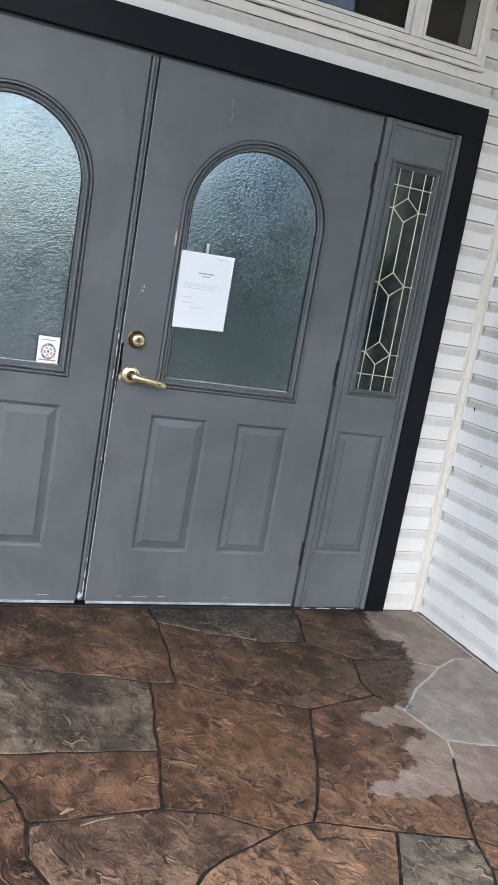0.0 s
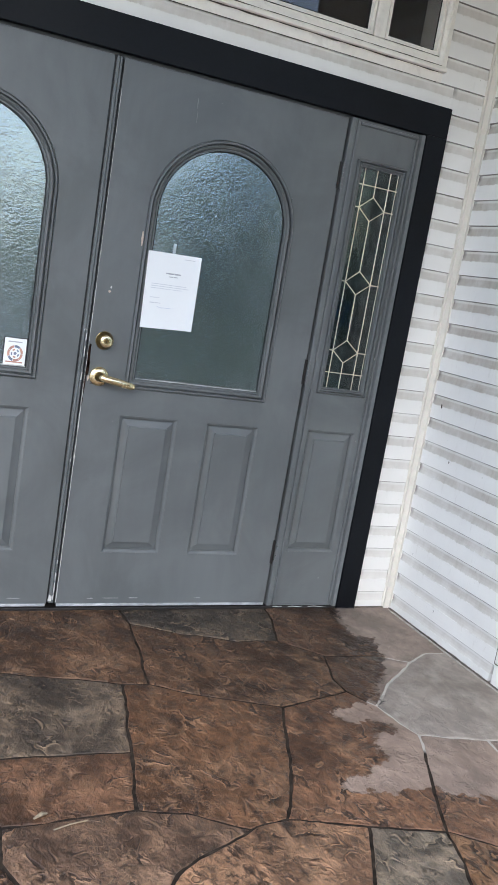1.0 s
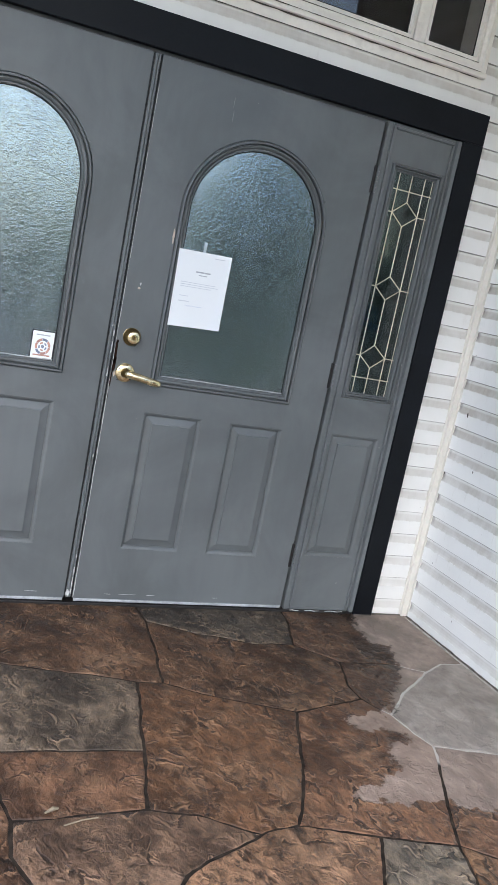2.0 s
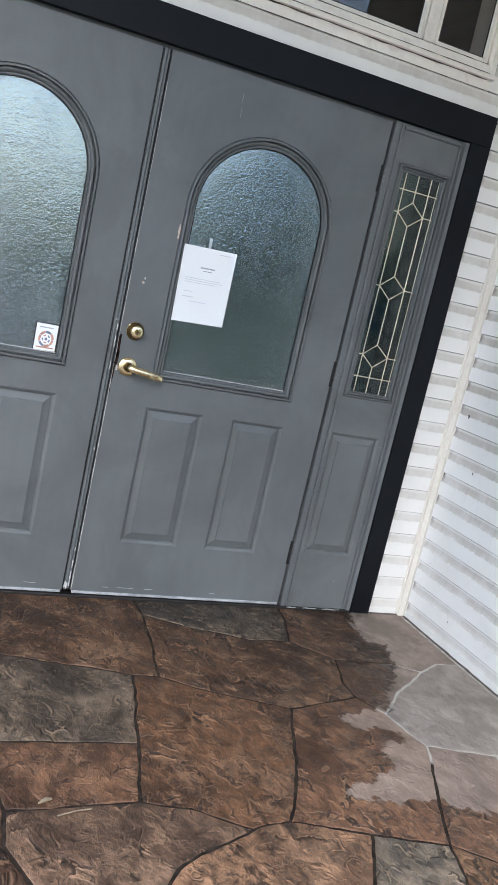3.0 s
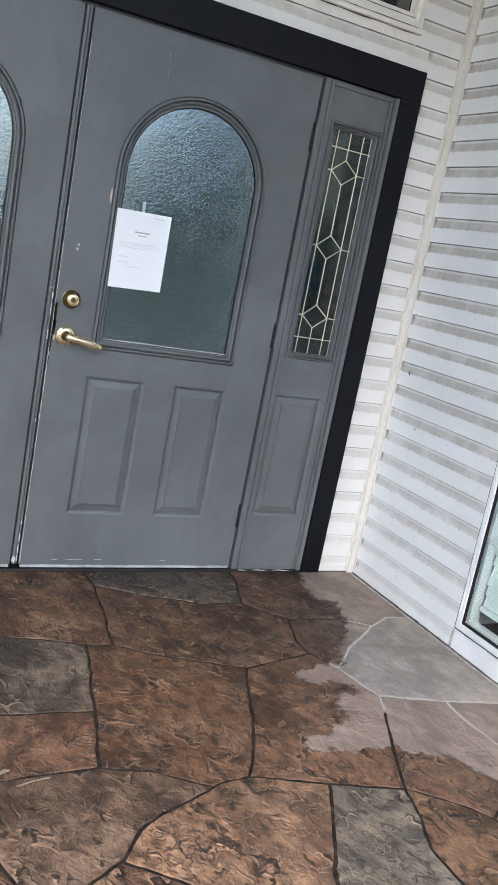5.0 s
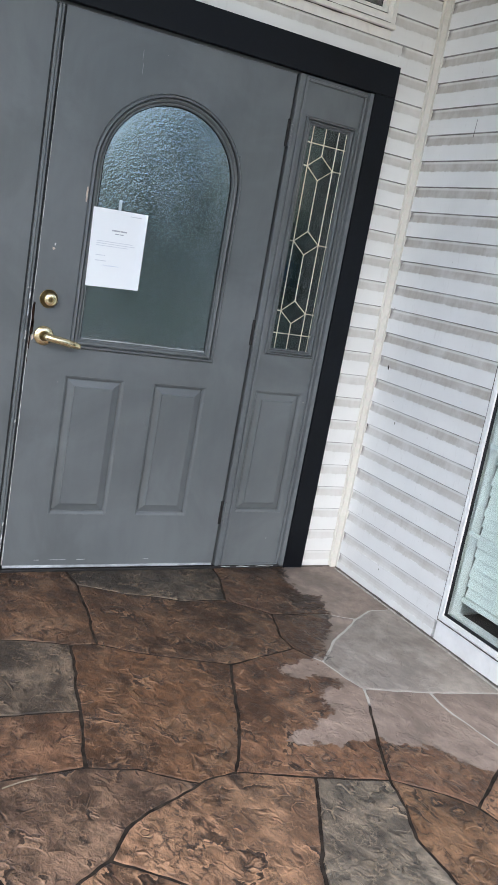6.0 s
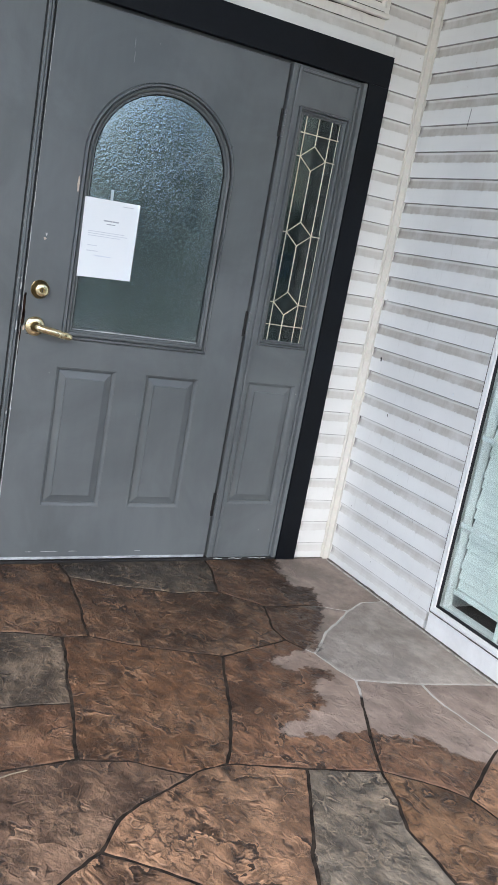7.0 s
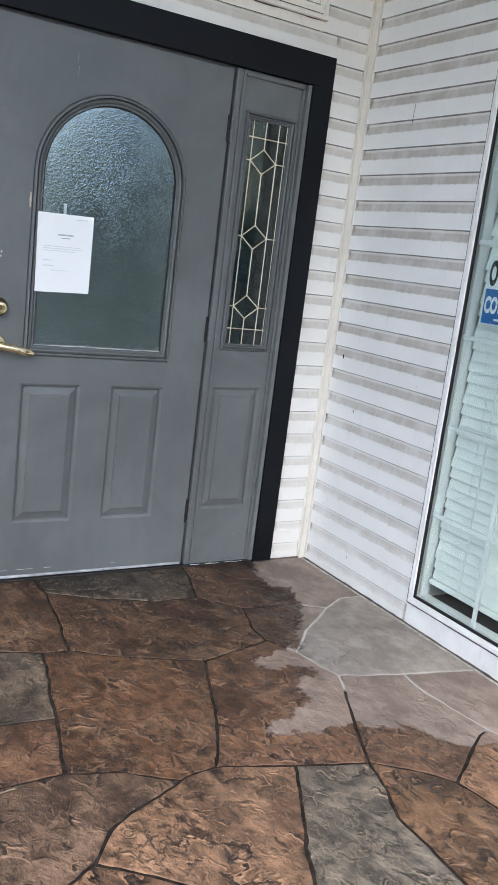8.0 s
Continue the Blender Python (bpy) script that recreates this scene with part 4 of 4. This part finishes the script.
for y, z, w, h, tilt in ((-0.327, 1.98, 0.0012, 0.1, 0.07), (-0.598, 0.937, 0.009, 0.012, 0.0)):
    bm = patch(0, 0, w, h, 0.0, 7)
    bmesh.ops.rotate(bm, cent=(0, 0, 0), matrix=Matrix.Rotation(tilt, 3, "Y"), verts=bm.verts[:])
    on_side(bm)
    bmesh.ops.translate(bm, vec=(1.5608, y, z), verts=bm.verts[:])
    solo("siding_mark", bm, MUD if w < 0.002 else PAPER, "thin dark scratch on the white siding" if w < 0.002 else "small white dab on the siding", "mark", "thing")

# ---- unseen lawn and trees added behind the porch to shape reflections in the glass ----
solo("lawn", box(1.9, 120.0, -120.0, -5.4, GROUND_Z - 0.05, GROUND_Z + 0.03), GRASS, "added green lawn that darkens the glass reflections", "lawn")
bm = bmesh.new()
rnd = random.Random(5)
RISE = ((-40, 4.5), (-8, 3.2), (4, 2.4), (7, 2.8), (9, 4.2), (11, 7.0), (14.5, 8.5), (15.5, 5.2), (16.8, 5.6), (18, 10.5), (45, 13.0))
for k in range(900):
    x = rnd.uniform(-40, 45) if k < 380 else rnd.uniform(-2, 24)
    r = rnd.uniform(0.6, 1.5) if x < 17 else rnd.uniform(1.0, 2.2)
    (x0, h0), (x1, h1) = next((a, b) for a, b in zip(RISE, RISE[1:]) if x <= b[0])
    top = h0 + (h1 - h0) * (x - x0) / (x1 - x0) - r * 0.8 + rnd.uniform(-0.7, 0.3)
    bmesh.ops.create_icosphere(bm, subdivisions=1, radius=r, matrix=Matrix.Translation((x, -26 + rnd.uniform(-3, 3), rnd.uniform(0.3, max(0.6, top)))) @ Matrix.Diagonal((1, 0.8, rnd.uniform(0.6, 1.0), 1)))
for v in bm.verts:
    v.co += 0.5 * noise.noise_vector(v.co * 0.8)
solo("backdrop", bm, LEAF, "added dark row of trees that shapes the glass reflections", "trees", "stuff")


# ---- siding courses, piece by piece ----
COURSE, FIRST = 0.105, 0.075
PROFILE = ((0.0, 0.0), (0.0150, 0.0), (0.0165, 0.0012), (0.0165, 0.063), (0.0150, 0.068), (0.0132, 0.076), (0.0122, 0.088), (0.0122, 0.1035), (0.001, 0.1045), (0.0005, 0.1085))
siding_meshes = {}


def siding_mesh(length, low=0.0, high=0.1085, cove=None):
    """One dutch-lap course: flat face, then a soiled cove up to the lip of the next one."""
    key = (round(length, 3), round(low, 3), round(high, 3), cove.name)
    if key not in siding_meshes:
        pts = [(o, z) for o, z in PROFILE if low - 1e-6 <= z <= high + 1e-6]
        if low > 0:
            pts = [(0.0, low), (0.0158, low)] + [p for p in pts if p[1] > low and p[0] > 0]
        if high < 0.1085:
            o = 0.0158 if high < 0.066 else 0.008
            pts = pts + [(o, high), (0.0, high)]
        bm = bmesh.new()
        rows = [[bm.verts.new((x, -o, z)) for o, z in pts] for x in (0.0, length)]
        for k in range(len(pts) - 1):
            bm.faces.new((rows[0][k], rows[1][k], rows[1][k + 1], rows[0][k + 1]))
        for row in rows:
            bm.faces.new(row)
        siding_meshes[key] = mesh_of("siding_course", bm, cove)
    return siding_meshes[key]


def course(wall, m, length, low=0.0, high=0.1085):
    ob = new("siding_course", siding_mesh(length, low, high, GRIMY if wall == wall_east else LESSGRIMY))
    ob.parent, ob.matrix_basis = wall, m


for k in range(-1, 31):
    z = FIRST + COURSE * k
    low = 0.034 if k < 0 else 0.0
    ends = ((-2.4, -1.401), (BLK_OUT + 0.001, 1.5255)) if z + 0.05 < 2.192 else ((-2.4, -1.3315), (1.2985, 1.5255))
    if k == 20:
        ends = ((-2.4, -1.401), (BLK_OUT + 0.001, 1.5255))
        course(wall_north, pose(-1.4005, 0.0125, z), BLK_OUT + 1.401, 0.0185, 0.1035)
    for a, b in ends:
        course(wall_north, pose(a, 0.0125, z), b - a, low)
    if z > 2.85:
        course(wall_north, pose(-1.331, 0.0125, z), 2.629)
    if z + 0.08 < 0.11:
        course(wall_east, pose(1.5785, -0.0238, z, 0, 0, -90), 0.7102, low)
        continue
    spans = ((0.0238, 0.751), (1.701, 1.755)) if z < 2.2 else ((0.0238, 1.755),)
    for a, b in spans:
        course(wall_east, pose(1.5785, -a, z, 0, 0, -90), b - a)

# ---- paving stones, piece by piece ----
NEAR = {"a0": (-1.05, 0.06), "a1": (0.257, 0.06), "a2": (0.273, -0.144), "a3": (0.244, -0.371), "a4": (0.205, -0.622), "a5": (0.117, -0.610), "a6": (-0.001, -0.574),
        "a7": (-0.18, -0.529), "a8": (-0.356, -0.476), "a9": (-1.0, -0.38), "b1": (0.433, -0.229), "b2": (0.661, -0.318), "b3": (0.838, -0.321), "b4": (0.90, -0.12), "b5": (0.937, 0.06),
        "c1": (0.968, -0.462), "c2": (0.909, -0.654), "c3": (0.917, -0.744), "c4": (0.972, -0.853), "c5": (0.747, -0.785), "c6": (0.620, -0.820), "c7": (0.354, -0.713), "w0": (1.576, 0.06)}
DRY = {"d1": (1.329, -0.544), "d1a": (1.226, -0.489), "d2": (1.433, -0.481), "d3": (1.576, -0.472), "d4": (1.121, -0.706), "d5": (1.022, -1.047), "d5a": (1.0, -0.97), "d6": (1.259, -1.109),
       "d7": (1.576, -1.172), "d8": (1.250, -1.20), "d9": (1.257, -1.354), "d10": (1.278, -1.485), "d11": (1.36, -1.70), "d12": (1.576, -1.95), "f1": (0.899, -1.29)}
FRONT = {"e1": (0.367, -1.380), "e2": (0.271, -1.390), "e3": (0.250, -1.400), "e4": (0.190, -1.425), "e5": (0.075, -1.478), "e6": (0.014, -1.521), "e7": (-0.025, -1.569), "e8": (-0.067, -1.612),
         "e9": (-0.139, -1.654), "e10": (0.018, -1.683), "e11": (0.097, -1.748), "e12": (0.581, -1.448), "e13": (0.495, -1.611), "e14": (0.417, -1.740), "e15": (0.369, -1.857), "e16": (0.796, -1.510),
         "e17": (0.764, -1.635), "e18": (0.715, -1.736), "e19": (0.712, -1.853), "e20": (0.708, -1.992), "e21": (0.904, -1.590), "h1": (0.981, -1.673), "h2": (1.004, -1.80), "h3": (1.083, -1.609), "h4": (1.234, -1.504),
         "f2": (0.524, -1.058), "f3": (0.452, -1.222), "x1": (-0.27, -1.74), "x2": (0.33, -1.98), "x3": (0.42, -2.2), "x4": (0.72, -2.2), "x5": (1.05, -2.2), "x6": (1.576, -2.2), "x7": (-0.25, -2.2)}
WEST = {"g1": (0.081, -0.796), "g2": (0.037, -1.012), "g3": (-0.173, -0.998), "g4": (-0.402, -0.984), "g4a": (-0.47, -0.98), "g4b": (-1.0, -0.94), "g5": (0.003, -1.171), "g6": (-0.017, -1.275), "g7": (-0.117, -1.277),
        "g8": (-0.254, -1.281), "g9": (-0.363, -1.284), "g10": (-0.381, -1.179), "g11": (-0.421, -1.193), "g11b": (-1.0, -1.22), "g12": (-0.414, -1.111), "g13": (-0.374, -1.349), "g14": (-0.384, -1.406), "g15": (-0.347, -1.499), "g16": (0.111, -1.308), "y1": (-1.0, -2.2)}
NODES = {**NEAR, **DRY, **FRONT, **WEST}


def wavy(a, b, step=0.028):
    """Points from a to b along a joint that wanders a little; both its stones get the same line."""
    n = max(2, round((b - a).length / step))
    for k in range(n):
        p = a.lerp(b, k / n)
        w = noise.noise_vector(Vector((p.x * 9, p.y * 9, 1.7))) * 0.007 + noise.noise_vector(Vector((p.x * 31, p.y * 31, 4.1))) * 0.003
        yield p + Vector((w.x, w.y))


def slab(names, tone, lift=0.0, gap=0.0043):
    """One stamped stone between joints: rounded rim, gently uneven top."""
    loop = names if isinstance(names, list) else [Vector(NODES[n]) for n in names.split()]
    pts = [q for k, p in enumerate(loop) for q in wavy(p, loop[(k + 1) % len(loop)])]
    area = sum(p.x * pts[(k + 1) % len(pts)].y - p.y * pts[(k + 1) % len(pts)].x for k, p in enumerate(pts))
    if area < 0:
        pts.reverse()
    bm, rings = bmesh.new(), []
    for d, z in ((0.0, -0.010), (0.0006, -0.003), (0.0018, -0.0008), (0.0045, 0.0)):
        rings.append([])
        for i, p in enumerate(inset(pts, gap + d)):
            q = pts[i]
            p = p + (p - q) * (0.9 * noise.noise(Vector((q.x * 26, q.y * 26, len(pts) * 1.3))) * gap / max(gap + d, 1e-4))
            bump = 0.0012 * noise.noise(Vector((p.x * 6, p.y * 6, 0)))
            rings[-1].append(bm.verts.new((p.x, p.y, z + (bump if z > -0.01 else 0) + lift)))
    for a, b in zip(rings, rings[1:]):
        for k in range(len(pts)):
            j = (k + 1) % len(pts)
            bm.faces.new((a[k], a[j], b[j], b[k]))
    top = bm.faces.new(rings[-1])
    bmesh.ops.triangulate(bm, faces=[top])
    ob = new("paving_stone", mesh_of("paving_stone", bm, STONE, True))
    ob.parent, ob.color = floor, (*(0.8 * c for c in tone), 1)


BROWN, UMBER, ORANGE, GREY, ROSE, OCHRE = (0.118, 0.066, 0.037), (0.09, 0.053, 0.033), (0.178, 0.096, 0.054), (0.155, 0.119, 0.084), (0.165, 0.1, 0.07), (0.33, 0.19, 0.108)
slab("a0 a1 a2 a3 a4 a5 a6 a7 a8 a9", BROWN, 0.0, 0.0044)
slab("a1 a2 b1 b2 b3 b4 b5", (0.070, 0.058, 0.044), 0.0, 0.0044)
slab("a2 a3 a4 c7 c6 c5 c3 c2 c1 b3 b2 b1", BROWN, 0.0, 0.0044)
slab("b5 b4 b3 c1 d1a d1 d2 d3 w0", UMBER, 0.0, 0.0042)
slab("c1 c2 c3 c4 d4 d1 d1a", UMBER, 0.0, 0.0044)
slab("d1 d4 c4 d5a d5 d6 d7 d3 d2", (0.16, 0.152, 0.14), 0.0, 0.0044)
slab("c6 c5 c3 c4 d5a d5 f1 e16 e12 e1 f3 f2", ORANGE)
slab("a4 c7 c6 f2 f3 e1 e2 e3 g16 g6 g5 g2 g1 a5", (0.15, 0.079, 0.041))
slab("a5 a6 a7 a8 a9 g4b g4a g4 g3 g2 g1", GREY)
slab("g2 g3 g4 g4a g12 g10 g9 g8 g7 g6 g5", ORANGE)
slab("g4b g4a g12 g10 g11 g11b", BROWN)
slab("g6 g7 g8 g9 g13 g14 g15 x1 e9 e8 e7 e6 e5 e4 e3 g16", (0.19, 0.118, 0.075))
slab("g11b g11 g10 g9 g13 g14 g15 x1 x7 y1", ORANGE)
slab("e1 e2 e3 e4 e5 e6 e7 e8 e10 e11 x2 e15 e14 e13 e12", OCHRE)
slab("e8 e9 x1 x7 x3 x2 e11 e10", OCHRE)
slab("e12 e13 e14 e15 x2 x3 x4 e20 e19 e18 e17 e16", (0.25, 0.207, 0.152))
slab("e16 e17 e18 e19 e20 x4 x5 h2 h1 e21", (0.19, 0.105, 0.054))
slab("e16 e21 h1 h3 h4 d10 d9 d8 d6 d5 f1", (0.15, 0.084, 0.05), 0.0, 0.0044)
slab("d10 h4 h3 h1 h2 x5 x6 d12 d11", OCHRE)
slab("d6 d8 d9 d10 d11 d12 d7", ROSE, 0.0, 0.0044)
rnd = random.Random(3)
TONES = (BROWN, ORANGE, OCHRE, GREY, UMBER)


def bend(x, y, fixed):
    """Where the joint between two rows of stones runs: it wanders, but for the outer ends."""
    return y if y in fixed else y + 0.13 * noise.noise(Vector((x * 1.1, y * 3.7, 2.9)))


def row_of_stones(y0, y1, cuts, fixed):
    """Irregular stones between two wandering joints; cuts hold each upright joint's upper and lower end."""
    for (a0, a1), (b0, b1) in zip(cuts, cuts[1:]):
        upper = [Vector((a0 + (b0 - a0) * k / 4, bend(a0 + (b0 - a0) * k / 4, y0, fixed))) for k in range(5)]
        lower = [Vector((a1 + (b1 - a1) * k / 4, bend(a1 + (b1 - a1) * k / 4, y1, fixed))) for k in range(5)]
        slab(upper + lower[::-1], rnd.choice(TONES))


def slanted(*xs):
    """Upright joints that lean; the two outermost stay upright."""
    out = [(xs[0], xs[0])]
    for x in xs[1:-1]:
        out.append((x + rnd.uniform(-0.14, 0.14), x + rnd.uniform(-0.14, 0.14)))
    return out + [(xs[-1], xs[-1])]


row_of_stones(-2.2, -2.72, slanted(-2.35, -1.62, -0.75, 0.05, 0.62, 1.15, 1.576), (-2.2,))
row_of_stones(-2.72, -3.30, slanted(-2.35, -1.95, -1.15, -0.42, 0.38, 1.0, 1.576), ())
row_of_stones(-3.30, -3.98, slanted(-2.35, -1.55, -0.85, 0.12, 0.72, 1.576), ())
row_of_stones(-3.98, -4.55, slanted(-2.35, -1.8, -0.95, -0.3, 0.5, 1.05, 1.576), (-4.55,))
for y0, y1, x in ((0.06, -0.6, -1.72), (-0.6, -1.42, -1.55), (-1.42, -2.2, -1.83)):
    row_of_stones(y0, y1, slanted(-2.35, x, -1.03), (0.06, -2.2))
